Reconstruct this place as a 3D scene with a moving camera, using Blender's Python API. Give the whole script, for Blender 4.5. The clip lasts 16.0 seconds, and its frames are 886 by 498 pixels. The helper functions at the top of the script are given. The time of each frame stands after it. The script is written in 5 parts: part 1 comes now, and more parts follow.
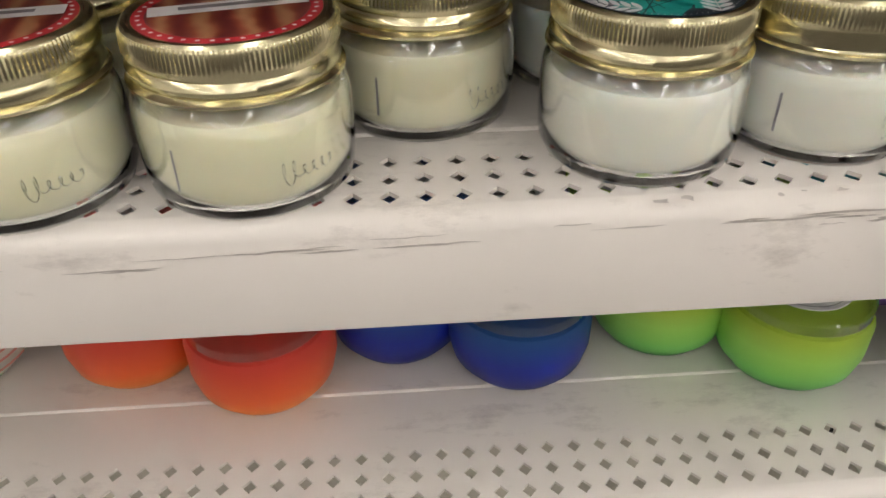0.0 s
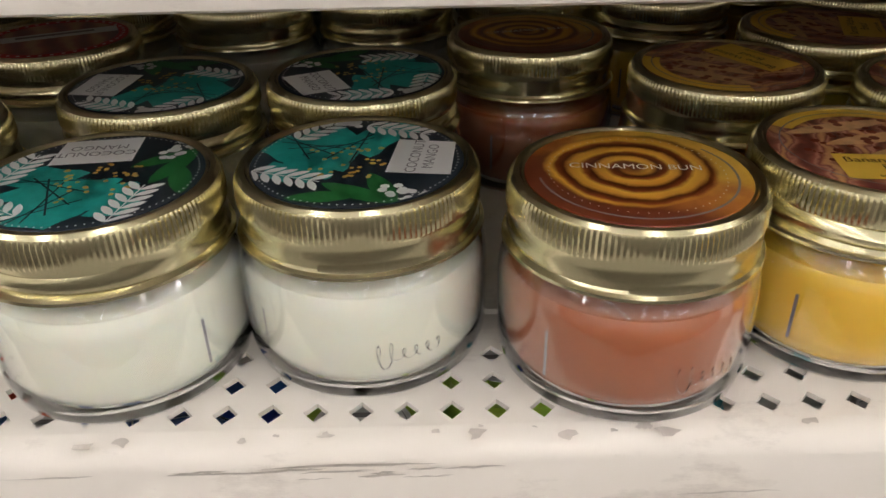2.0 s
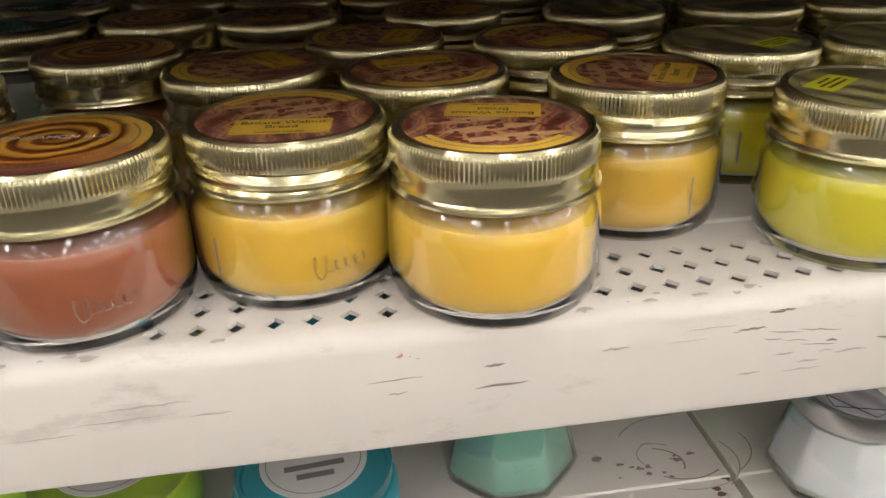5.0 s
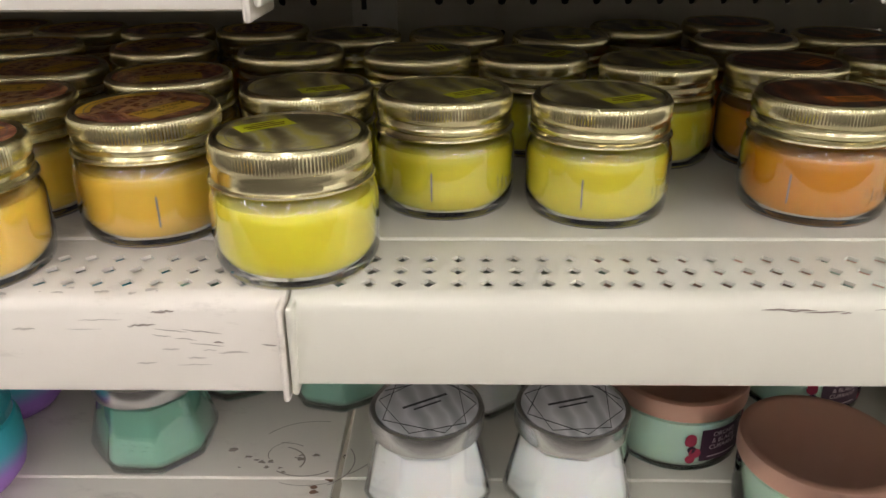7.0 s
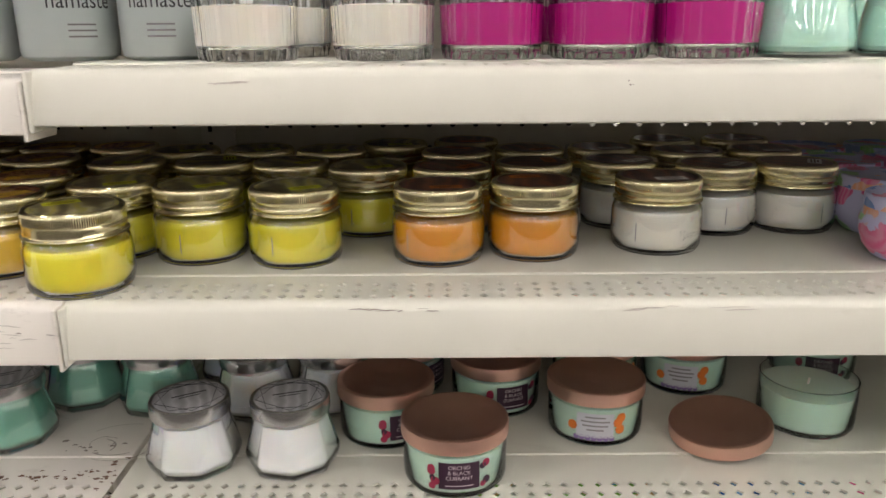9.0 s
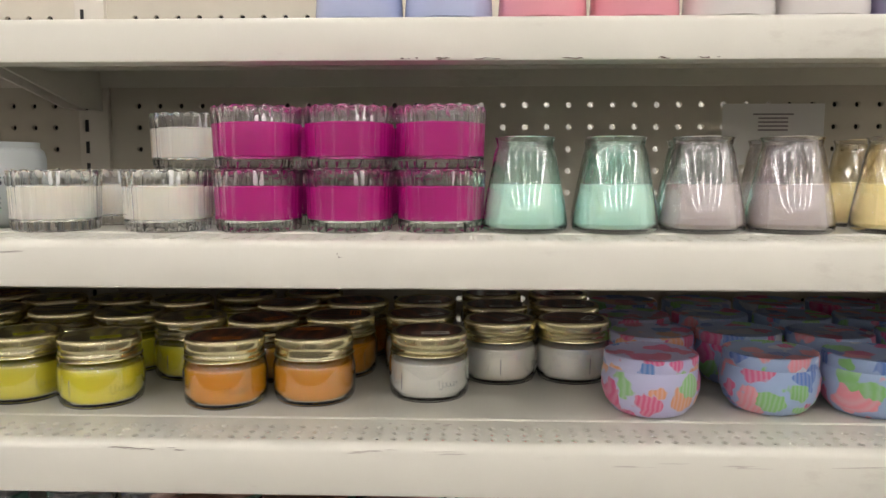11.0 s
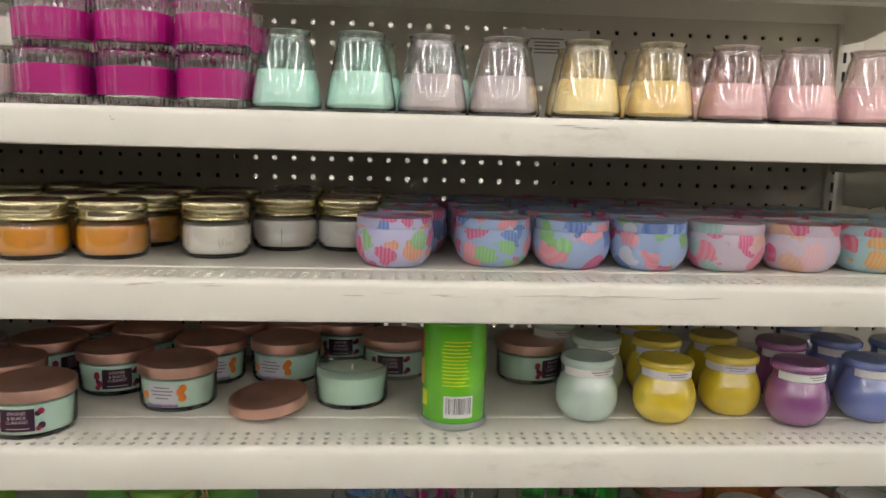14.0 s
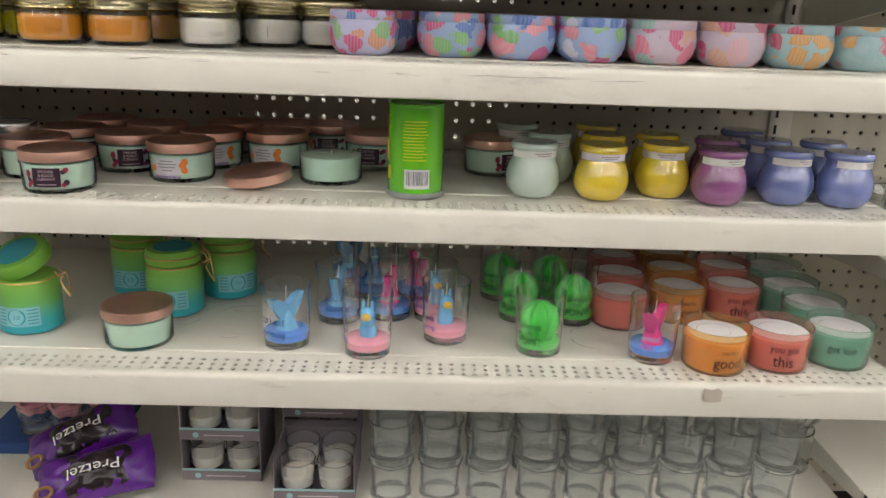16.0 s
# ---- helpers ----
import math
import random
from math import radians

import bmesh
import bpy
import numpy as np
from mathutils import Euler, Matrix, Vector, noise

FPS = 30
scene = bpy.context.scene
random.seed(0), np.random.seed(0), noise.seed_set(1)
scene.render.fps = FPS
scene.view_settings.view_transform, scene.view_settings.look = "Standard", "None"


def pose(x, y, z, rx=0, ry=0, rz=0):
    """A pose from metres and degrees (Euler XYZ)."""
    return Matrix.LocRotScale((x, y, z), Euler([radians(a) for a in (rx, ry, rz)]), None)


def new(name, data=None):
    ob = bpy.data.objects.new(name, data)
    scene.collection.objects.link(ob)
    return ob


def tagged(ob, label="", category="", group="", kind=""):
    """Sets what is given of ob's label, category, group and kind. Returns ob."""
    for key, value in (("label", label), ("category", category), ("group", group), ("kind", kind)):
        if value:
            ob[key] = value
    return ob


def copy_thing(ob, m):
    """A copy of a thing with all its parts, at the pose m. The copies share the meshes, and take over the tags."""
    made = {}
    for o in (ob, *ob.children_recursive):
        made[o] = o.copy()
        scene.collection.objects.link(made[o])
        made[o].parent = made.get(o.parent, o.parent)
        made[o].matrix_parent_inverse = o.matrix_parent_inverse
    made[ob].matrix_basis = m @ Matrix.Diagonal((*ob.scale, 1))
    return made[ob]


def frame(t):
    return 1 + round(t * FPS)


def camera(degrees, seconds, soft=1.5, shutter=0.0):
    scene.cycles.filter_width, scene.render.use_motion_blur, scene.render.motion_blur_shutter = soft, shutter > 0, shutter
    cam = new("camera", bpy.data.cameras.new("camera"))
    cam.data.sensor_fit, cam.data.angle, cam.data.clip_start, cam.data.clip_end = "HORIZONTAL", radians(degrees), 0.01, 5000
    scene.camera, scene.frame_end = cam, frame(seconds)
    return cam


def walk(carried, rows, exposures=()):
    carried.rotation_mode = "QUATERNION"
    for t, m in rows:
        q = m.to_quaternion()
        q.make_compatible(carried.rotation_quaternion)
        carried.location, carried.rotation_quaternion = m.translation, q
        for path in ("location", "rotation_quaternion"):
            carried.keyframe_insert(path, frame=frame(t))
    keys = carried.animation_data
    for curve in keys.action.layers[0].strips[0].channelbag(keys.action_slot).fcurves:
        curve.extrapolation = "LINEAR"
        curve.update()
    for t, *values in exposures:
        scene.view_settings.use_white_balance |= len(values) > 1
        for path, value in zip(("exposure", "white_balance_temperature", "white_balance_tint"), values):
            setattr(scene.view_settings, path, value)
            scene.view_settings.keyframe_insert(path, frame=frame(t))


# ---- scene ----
cam = camera(59.4, 16.0)
PATH = [
    (0, -0.4967, -0.2030, 1.3329, 54.56, 0.61, -4.19),
    (0.5, -0.4342, -0.1951, 1.3321, 54.17, -0.06, -4.48),
    (1, -0.3741, -0.1690, 1.3374, 54.83, -0.03, -2.36),
    (1.5, -0.3482, -0.1586, 1.3368, 58.50, 0.56, -1.03),
    (2, -0.3224, -0.1420, 1.3408, 59.58, 0.98, -0.97),
    (2.5, -0.3008, -0.1309, 1.3384, 59.81, 0.74, -2.12),
    (3, -0.2922, -0.1221, 1.3333, 60.67, 0.26, -3.95),
    (3.5, -0.2813, -0.1183, 1.3327, 61.19, 0.16, -5.51),
    (4, -0.2611, -0.1203, 1.3328, 61.03, 0.17, -6.67),
    (4.5, -0.2347, -0.1376, 1.3283, 62.80, 0.76, -8.13),
    (5, -0.1888, -0.2019, 1.3280, 63.80, 1.26, -8.92),
    (5.2, -0.1769, -0.2350, 1.3214, 65.02, 1.16, -9.46),
    (7.3, 0.0920, -0.2811, 1.3424, 66.22, 0.44, 1.71),
    (7.5, 0.1025, -0.3001, 1.3426, 66.77, 0.64, 1.61),
    (8, 0.1464, -0.3616, 1.3448, 68.61, 1.56, 0.97),
    (8.5, 0.1856, -0.4298, 1.3524, 70.73, 1.31, -0.32),
    (9, 0.2459, -0.4661, 1.3678, 74.15, 0.42, 0.06),
    (9.5, 0.3384, -0.4729, 1.3878, 78.59, 0.13, 2.13),
    (10, 0.3851, -0.5051, 1.3999, 81.67, 0.09, 2.23),
    (12.5, 0.5199, -0.5579, 1.3811, 84.72, -0.73, 0.64),
    (13, 0.5372, -0.5870, 1.3714, 84.34, -0.43, -1.34),
    (13.5, 0.5604, -0.6256, 1.3549, 83.09, -0.88, -2.88),
    (14, 0.5887, -0.6765, 1.3316, 81.46, -1.50, -3.73),
    (14.5, 0.6100, -0.7106, 1.2951, 79.02, -1.96, -3.10),
    (15, 0.6066, -0.7344, 1.2812, 76.32, -1.83, -2.88),
    (15.3, 0.6041, -0.7489, 1.2765, 75.02, -1.24, -1.36),
    (15.5, 0.6200, -0.7690, 1.2658, 74.63, -1.53, -1.78),
    (16, 0.6652, -0.8183, 1.2542, 72.76, -1.93, -1.02),
]
walk(cam, [(t, pose(*p)) for t, *p in PATH], [(0.0, -0.36), (1.0, -0.24), (2.0, -0.2), (4.0, -0.2), (5.0, -0.08), (7.5, -0.08), (8.5, -0.06), (10.0, -0.14), (13.0, -0.22), (14.5, -0.12), (16.0, -0.08)])

# ---- world and lamps ----
world = bpy.data.worlds.new("world")
scene.world = world
world.use_nodes = True
world.node_tree.nodes["Background"].inputs[0].default_value = (0.9, 0.95, 1.0, 1)
world.node_tree.nodes["Background"].inputs[1].default_value = 0.05
LAMP = 26.5

# ---- plan, metres ----
Z = {0: 1.519, 1: 1.3465, 2: 1.200, 3: 1.044, 4: 0.867, 5: 0.665}   # shelf tops
FRONT = {0: 0.102, 1: 0.0, 2: 0.0, 3: 0.0, 4: -0.051, 5: -0.06}     # lip planes
DEPTH = 0.385                                                       # pegboard plane
LIP = 0.036
LIPS = {1: 0.0325}                                                  # shallower lips
PITCH = {2: 0.0120, 3: 0.0125}                                      # spacing of the holes
BAY = 1.215


# ---- materials ----
def material(name, colour, rough=0.5, metal=0.0, spot=0.0, spot_colour=(0.2, 0.17, 0.13), spot_scale=30.0, vary=0.06, vary_scale=12.0,
             bump=0.0, bump_scale=200.0, glass=0.0, ior=1.45, coat=0.0, sss=0.0, emit=0.0, spot_from=0.60, coat_ior=1.5):
    m = bpy.data.materials.new(name)
    m.use_nodes = True
    nt = m.node_tree
    b = nt.nodes["Principled BSDF"]
    b.inputs["Roughness"].default_value = rough
    b.inputs["Metallic"].default_value = metal
    b.inputs["IOR"].default_value = ior
    b.inputs["Transmission Weight"].default_value = glass
    b.inputs["Coat Weight"].default_value = coat
    b.inputs["Coat IOR"].default_value = coat_ior
    b.inputs["Base Color"].default_value = (*colour, 1)
    if sss:
        b.inputs["Subsurface Weight"].default_value = sss
        b.inputs["Subsurface Radius"].default_value = (0.012, 0.009, 0.006)
        b.inputs["Subsurface Scale"].default_value = 1.0
    if emit:
        b.inputs["Emission Color"].default_value = (*colour, 1)
        b.inputs["Emission Strength"].default_value = emit
    co = nt.nodes.new("ShaderNodeTexCoord")
    source = None
    if vary:
        n = nt.nodes.new("ShaderNodeTexNoise")
        n.inputs["Scale"].default_value = vary_scale
        n.inputs["Detail"].default_value = 4
        nt.links.new(co.outputs["Object"], n.inputs["Vector"])
        mix = nt.nodes.new("ShaderNodeMix")
        mix.data_type = "RGBA"
        mix.inputs["A"].default_value = (*[c * (1 - vary) for c in colour], 1)
        mix.inputs["B"].default_value = (*[min(1, c * (1 + vary)) for c in colour], 1)
        nt.links.new(n.outputs["Fac"], mix.inputs["Factor"])
        source = mix.outputs["Result"]
    if spot:
        n = nt.nodes.new("ShaderNodeTexNoise")
        n.inputs["Scale"].default_value = spot_scale
        n.inputs["Detail"].default_value = 8
        n.inputs["Roughness"].default_value = 0.72
        mp = nt.nodes.new("ShaderNodeMapping")
        mp.inputs["Scale"].default_value = (0.45, 1.0, 1.3)
        nt.links.new(co.outputs["Object"], mp.inputs["Vector"])
        nt.links.new(mp.outputs["Vector"], n.inputs["Vector"])
        r = nt.nodes.new("ShaderNodeValToRGB")
        r.color_ramp.elements[0].position = spot_from
        r.color_ramp.elements[1].position = spot_from + 0.15
        r.color_ramp.elements[1].color = (spot, spot, spot, 1)
        nt.links.new(n.outputs["Fac"], r.inputs["Fac"])
        mix = nt.nodes.new("ShaderNodeMix")
        mix.data_type = "RGBA"
        nt.links.new(r.outputs["Color"], mix.inputs["Factor"])
        if source:
            nt.links.new(source, mix.inputs["A"])
        else:
            mix.inputs["A"].default_value = (*colour, 1)
        mix.inputs["B"].default_value = (*spot_colour, 1)
        source = mix.outputs["Result"]
    if source:
        nt.links.new(source, b.inputs["Base Color"])
    if bump:
        n = nt.nodes.new("ShaderNodeTexNoise")
        n.inputs["Scale"].default_value = bump_scale
        n.inputs["Detail"].default_value = 3
        nt.links.new(co.outputs["Object"], n.inputs["Vector"])
        bp = nt.nodes.new("ShaderNodeBump")
        bp.inputs["Strength"].default_value = bump
        bp.inputs["Distance"].default_value = 0.001
        nt.links.new(n.outputs["Fac"], bp.inputs["Height"])
        nt.links.new(bp.outputs["Normal"], b.inputs["Normal"])
    return m


def gradient(name, stops, z0, z1, rough=0.35, coat=0.2):
    """Paint that runs from colour to colour up the thing."""
    m = bpy.data.materials.new(name)
    m.use_nodes = True
    nt = m.node_tree
    b = nt.nodes["Principled BSDF"]
    b.inputs["Roughness"].default_value = rough
    b.inputs["Coat Weight"].default_value = coat
    co = nt.nodes.new("ShaderNodeTexCoord")
    sp = nt.nodes.new("ShaderNodeSeparateXYZ")
    mr = nt.nodes.new("ShaderNodeMapRange")
    mr.inputs["From Min"].default_value = z0
    mr.inputs["From Max"].default_value = z1
    r = nt.nodes.new("ShaderNodeValToRGB")
    while len(r.color_ramp.elements) < len(stops):
        r.color_ramp.elements.new(0.5)
    for e, (p, c) in zip(r.color_ramp.elements, stops):
        e.position = p
        e.color = (*c, 1)
    nt.links.new(co.outputs["Object"], sp.inputs[0])
    nt.links.new(sp.outputs["Z"], mr.inputs["Value"])
    nt.links.new(mr.outputs["Result"], r.inputs["Fac"])
    nt.links.new(r.outputs["Color"], b.inputs["Base Color"])
    return m


def printed(name, stops, scale=60.0, distort=3.0, rings=False, rough=0.3, detail=2.0):
    """A print of several inks, in bands that wander."""
    m = bpy.data.materials.new(name)
    m.use_nodes = True
    nt = m.node_tree
    b = nt.nodes["Principled BSDF"]
    b.inputs["Roughness"].default_value = rough
    co = nt.nodes.new("ShaderNodeTexCoord")
    w = nt.nodes.new("ShaderNodeTexWave")
    w.wave_type = "RINGS" if rings else "BANDS"
    if rings:
        w.rings_direction = "Z"
    w.inputs["Scale"].default_value = scale
    w.inputs["Distortion"].default_value = distort
    w.inputs["Detail"].default_value = detail
    w.inputs["Detail Scale"].default_value = 1.5
    r = nt.nodes.new("ShaderNodeValToRGB")
    while len(r.color_ramp.elements) < len(stops):
        r.color_ramp.elements.new(0.5)
    for e, (p, c) in zip(r.color_ramp.elements, stops):
        e.position = p
        e.color = (*c, 1)
    nt.links.new(co.outputs["Object"], w.inputs["Vector"])
    nt.links.new(w.outputs["Fac"], r.inputs["Fac"])
    nt.links.new(r.outputs["Color"], b.inputs["Base Color"])
    return m


def swirl(name):
    """A glazed bun seen from above: a wound-up spiral on a plate that runs from brown to gold."""
    m = bpy.data.materials.new(name)
    m.use_nodes = True
    nt = m.node_tree
    b = nt.nodes["Principled BSDF"]
    b.inputs["Roughness"].default_value = 0.3

    def calc(op, a, c=None):
        q = nt.nodes.new("ShaderNodeMath")
        q.operation = op
        for sock, v in zip(q.inputs, (a, c)):
            if v is None:
                continue
            if isinstance(v, (int, float)):
                sock.default_value = v
            else:
                nt.links.new(v, sock)
        return q.outputs[0]

    co = nt.nodes.new("ShaderNodeTexCoord")
    sp = nt.nodes.new("ShaderNodeSeparateXYZ")
    nt.links.new(co.outputs["Object"], sp.inputs[0])
    n = nt.nodes.new("ShaderNodeTexNoise")
    n.inputs["Scale"].default_value = 95.0
    n.inputs["Detail"].default_value = 5.0
    nt.links.new(co.outputs["Object"], n.inputs["Vector"])
    wob = calc("MULTIPLY", calc("SUBTRACT", n.outputs["Fac"], 0.5), 0.0045)
    x, y = calc("SUBTRACT", sp.outputs["X"], -0.001), calc("SUBTRACT", sp.outputs["Y"], 0.003)
    r = calc("ADD", calc("SQRT", calc("ADD", calc("MULTIPLY", x, x), calc("MULTIPLY", y, y))), wob)
    turn = calc("DIVIDE", calc("ARCTAN2", y, x), 2 * math.pi)
    phase = calc("FRACT", calc("SUBTRACT", calc("MULTIPLY", r, 150.0), turn))

    def ramp(fac, stops):
        q = nt.nodes.new("ShaderNodeValToRGB")
        while len(q.color_ramp.elements) < len(stops):
            q.color_ramp.elements.new(0.5)
        for e, (p, c) in zip(q.color_ramp.elements, stops):
            e.position = p
            e.color = (*c, 1)
        nt.links.new(fac, q.inputs["Fac"])
        return q.outputs["Color"]

    def blend(fac, a, c):
        q = nt.nodes.new("ShaderNodeMix")
        q.data_type = "RGBA"
        nt.links.new(fac, q.inputs["Factor"])
        nt.links.new(a, q.inputs["A"])
        nt.links.new(c, q.inputs["B"])
        return q.outputs["Result"]

    roll = ramp(phase, [(0.0, (0.09, 0.012, 0.004)), (0.28, (0.26, 0.05, 0.010)), (0.48, (0.78, 0.44, 0.05)), (0.78, (0.70, 0.33, 0.04)), (1.0, (0.12, 0.016, 0.005))])
    heart = ramp(calc("MULTIPLY", r, 90.0), [(0.0, (0.0, 0.0, 0.0)), (0.22, (0.2, 0.2, 0.2)), (0.42, (1, 1, 1))])
    dark = ramp(n.outputs["Fac"], [(0.3, (0.10, 0.014, 0.005)), (0.7, (0.30, 0.06, 0.012))])
    plate = ramp(calc("ADD", calc("MULTIPLY", calc("ADD", x, y), 16.0), n.outputs["Fac"]), [(0.2, (0.17, 0.035, 0.012)), (0.55, (0.46, 0.16, 0.03)), (0.9, (0.74, 0.44, 0.06))])
    rim = ramp(calc("MULTIPLY", r, 40.0), [(0.82, (0, 0, 0)), (0.90, (1, 1, 1))])
    nt.links.new(blend(rim, blend(heart, dark, roll), plate), b.inputs["Base Color"])
    return m


def patches(name, ground, inks, scale=38.0, rough=0.35):
    """Painted tin: a pale ground with scattered motifs, each in its own ink, with fine stripes."""
    m = bpy.data.materials.new(name)
    m.use_nodes = True
    nt = m.node_tree
    b = nt.nodes["Principled BSDF"]
    b.inputs["Roughness"].default_value = rough
    co = nt.nodes.new("ShaderNodeTexCoord")
    info = nt.nodes.new("ShaderNodeObjectInfo")
    add = nt.nodes.new("ShaderNodeVectorMath")
    add.operation = "ADD"
    v = nt.nodes.new("ShaderNodeTexVoronoi")
    v.inputs["Scale"].default_value = scale
    v.inputs["Randomness"].default_value = 0.85
    nt.links.new(co.outputs["Object"], add.inputs[0])
    nt.links.new(info.outputs["Random"], add.inputs[1])
    warp = nt.nodes.new("ShaderNodeTexNoise")
    warp.inputs["Scale"].default_value = 60.0
    nt.links.new(add.outputs[0], warp.inputs["Vector"])
    amount = nt.nodes.new("ShaderNodeVectorMath")
    amount.operation = "SCALE"
    amount.inputs["Scale"].default_value = 0.022
    nt.links.new(warp.outputs["Color"], amount.inputs[0])
    bent = nt.nodes.new("ShaderNodeVectorMath")
    bent.operation = "ADD"
    nt.links.new(add.outputs[0], bent.inputs[0])
    nt.links.new(amount.outputs[0], bent.inputs[1])
    nt.links.new(bent.outputs[0], v.inputs["Vector"])
    sp = nt.nodes.new("ShaderNodeSeparateColor")
    nt.links.new(v.outputs["Color"], sp.inputs[0])
    r = nt.nodes.new("ShaderNodeValToRGB")
    r.color_ramp.interpolation = "CONSTANT"
    while len(r.color_ramp.elements) < len(inks):
        r.color_ramp.elements.new(0.5)
    for i, (e, c) in enumerate(zip(r.color_ramp.elements, inks)):
        e.position = i / len(inks)
        e.color = (*c, 1)
    nt.links.new(sp.outputs[0], r.inputs["Fac"])
    w = nt.nodes.new("ShaderNodeTexWave")
    w.inputs["Scale"].default_value = 90.0
    w.inputs["Distortion"].default_value = 2.0
    nt.links.new(add.outputs[0], w.inputs["Vector"])
    stripe = nt.nodes.new("ShaderNodeMix")
    stripe.data_type = "RGBA"
    nt.links.new(r.outputs["Color"], stripe.inputs["A"])
    stripe.inputs["B"].default_value = (*[0.5 * c + 0.4 for c in ground], 1)
    half = nt.nodes.new("ShaderNodeMath")
    half.operation = "MULTIPLY"
    half.inputs[1].default_value = 0.25
    nt.links.new(w.outputs["Fac"], half.inputs[0])
    nt.links.new(half.outputs[0], stripe.inputs["Factor"])
    inside = nt.nodes.new("ShaderNodeMapRange")
    inside.inputs["From Min"].default_value = 0.50
    inside.inputs["From Max"].default_value = 0.54
    inside.inputs["To Min"].default_value = 1.0
    inside.inputs["To Max"].default_value = 0.0
    nt.links.new(v.outputs["Distance"], inside.inputs["Value"])
    mix = nt.nodes.new("ShaderNodeMix")
    mix.data_type = "RGBA"
    mix.inputs["A"].default_value = (*ground, 1)
    nt.links.new(inside.outputs["Result"], mix.inputs["Factor"])
    nt.links.new(stripe.outputs["Result"], mix.inputs["B"])
    nt.links.new(mix.outputs["Result"], b.inputs["Base Color"])
    return m


WHITE_METAL = material("worn white enamel", (0.84, 0.79, 0.72), 0.36, spot=0.6, spot_colour=(0.40, 0.35, 0.30), spot_scale=26, bump=0.04, vary=0.06, spot_from=0.565)
CREAM_METAL = material("cream enamel", (0.74, 0.72, 0.63), 0.33, spot=0.4, spot_colour=(0.40, 0.34, 0.27), spot_scale=16, bump=0.03, vary=0.04)
PEG = material("pegboard paint", (0.60, 0.56, 0.47), 0.6, vary=0.06, bump=0.05)
POST = material("post enamel", (0.66, 0.62, 0.54), 0.42, spot=0.3, spot_scale=30)
# the shade inside the pegboard holes, put into a near-black colour
HOLE_SHADE = material("near-black hole shade", (0.016, 0.015, 0.014), 0.7)
BLACK = material("black", (0.012, 0.012, 0.012), 0.6, vary=0)
CHIP = material("bare rusty steel", (0.10, 0.055, 0.035), 0.8, vary=0.3, vary_scale=300)
GREY_SCUFF = material("scuff", (0.34, 0.29, 0.25), 0.6, vary=0.3, vary_scale=200)
FLOOR = material("vinyl floor", (0.40, 0.38, 0.35), 0.35, spot=0.2, spot_scale=6)
WALL = material("painted wall", (0.72, 0.70, 0.65), 0.7)
CEILING = material("ceiling tile", (0.8, 0.8, 0.78), 0.8)
LIGHT = material("lamp tube", (1.0, 0.955, 0.945), 0.5, vary=0, emit=LAMP)
GLASS = material("clear glass", (0.97, 0.985, 0.975), 0.01, glass=1.0, ior=1.42, coat=1.0, vary=0)
GREEN_GLASS = material("green glass", (0.74, 0.91, 0.85), 0.02, glass=1.0, vary=0, coat=1.0, coat_ior=1.8)
GREY_GLASS = material("grey glass", (0.84, 0.81, 0.83), 0.02, glass=1.0, vary=0, coat=1.0, coat_ior=1.8)
AMBER_GLASS = material("amber glass", (0.93, 0.86, 0.70), 0.02, glass=1.0, vary=0, coat=1.0, coat_ior=1.8)
ROSE_GLASS = material("rose glass", (0.90, 0.79, 0.80), 0.02, glass=1.0, vary=0, coat=1.0, coat_ior=1.8)
FROST_GLASS = material("frosted glass", (0.70, 0.74, 0.73), 0.35, glass=0.6, vary=0)
GOLD = material("brass lid", (0.74, 0.68, 0.44), 0.20, 1.0, vary=0.08, vary_scale=60, bump=0.02)
COPPER = material("rose copper lid", (0.76, 0.47, 0.38), 0.42, 1.0, vary=0.05, bump=0.02)
SILVER = material("silver lid", (0.62, 0.62, 0.63), 0.25, 1.0, vary=0.05)
WIRE = material("gold wire", (0.70, 0.45, 0.20), 0.3, 1.0, vary=0)
PAPER = material("white paper", (0.80, 0.79, 0.78), 0.6, vary=0.03)
INK = material("black ink", (0.02, 0.02, 0.025), 0.5, vary=0)
WICK = material("wick", (0.75, 0.72, 0.65), 0.9)


def wax(name, c, s=0.35):
    return material(name, c, 0.26, sss=s, vary=0.07, vary_scale=45, bump=0.03, bump_scale=140, coat=0.35)


CREAM_WAX = wax("cream wax", (0.76, 0.72, 0.50))
WHITE_WAX = wax("white wax", (0.82, 0.80, 0.68))
SNOW_WAX = wax("snow white wax", (0.90, 0.89, 0.87))
CINNAMON_WAX = wax("cinnamon wax", (0.37, 0.115, 0.05))
BANANA_WAX = wax("banana wax", (0.86, 0.53, 0.06))
LIME_WAX = wax("lime yellow wax", (0.74, 0.64, 0.035))
ORANGE_WAX = wax("orange wax", (0.68, 0.27, 0.012))
OAT_WAX = wax("off-white wax", (0.78, 0.74, 0.66))
MINT_WAX = wax("mint wax", (0.62, 0.76, 0.64))
AQUA_WAX = wax("aqua wax", (0.60, 0.74, 0.66))
GREYISH_WAX = wax("greyish wax", (0.54, 0.50, 0.46))
PALE_YELLOW_WAX = wax("pale yellow wax", (0.86, 0.78, 0.46))
BUTTER_WAX = wax("butter wax", (0.84, 0.66, 0.32))
ROSE_WAX = wax("rose wax", (0.72, 0.52, 0.49))
MAGENTA_WAX = wax("magenta wax", (0.44, 0.005, 0.19), 0.1)
BLUE_WAX = wax("blue wax", (0.06, 0.26, 0.72))
PINK_WAX = wax("pink wax", (0.85, 0.32, 0.42))
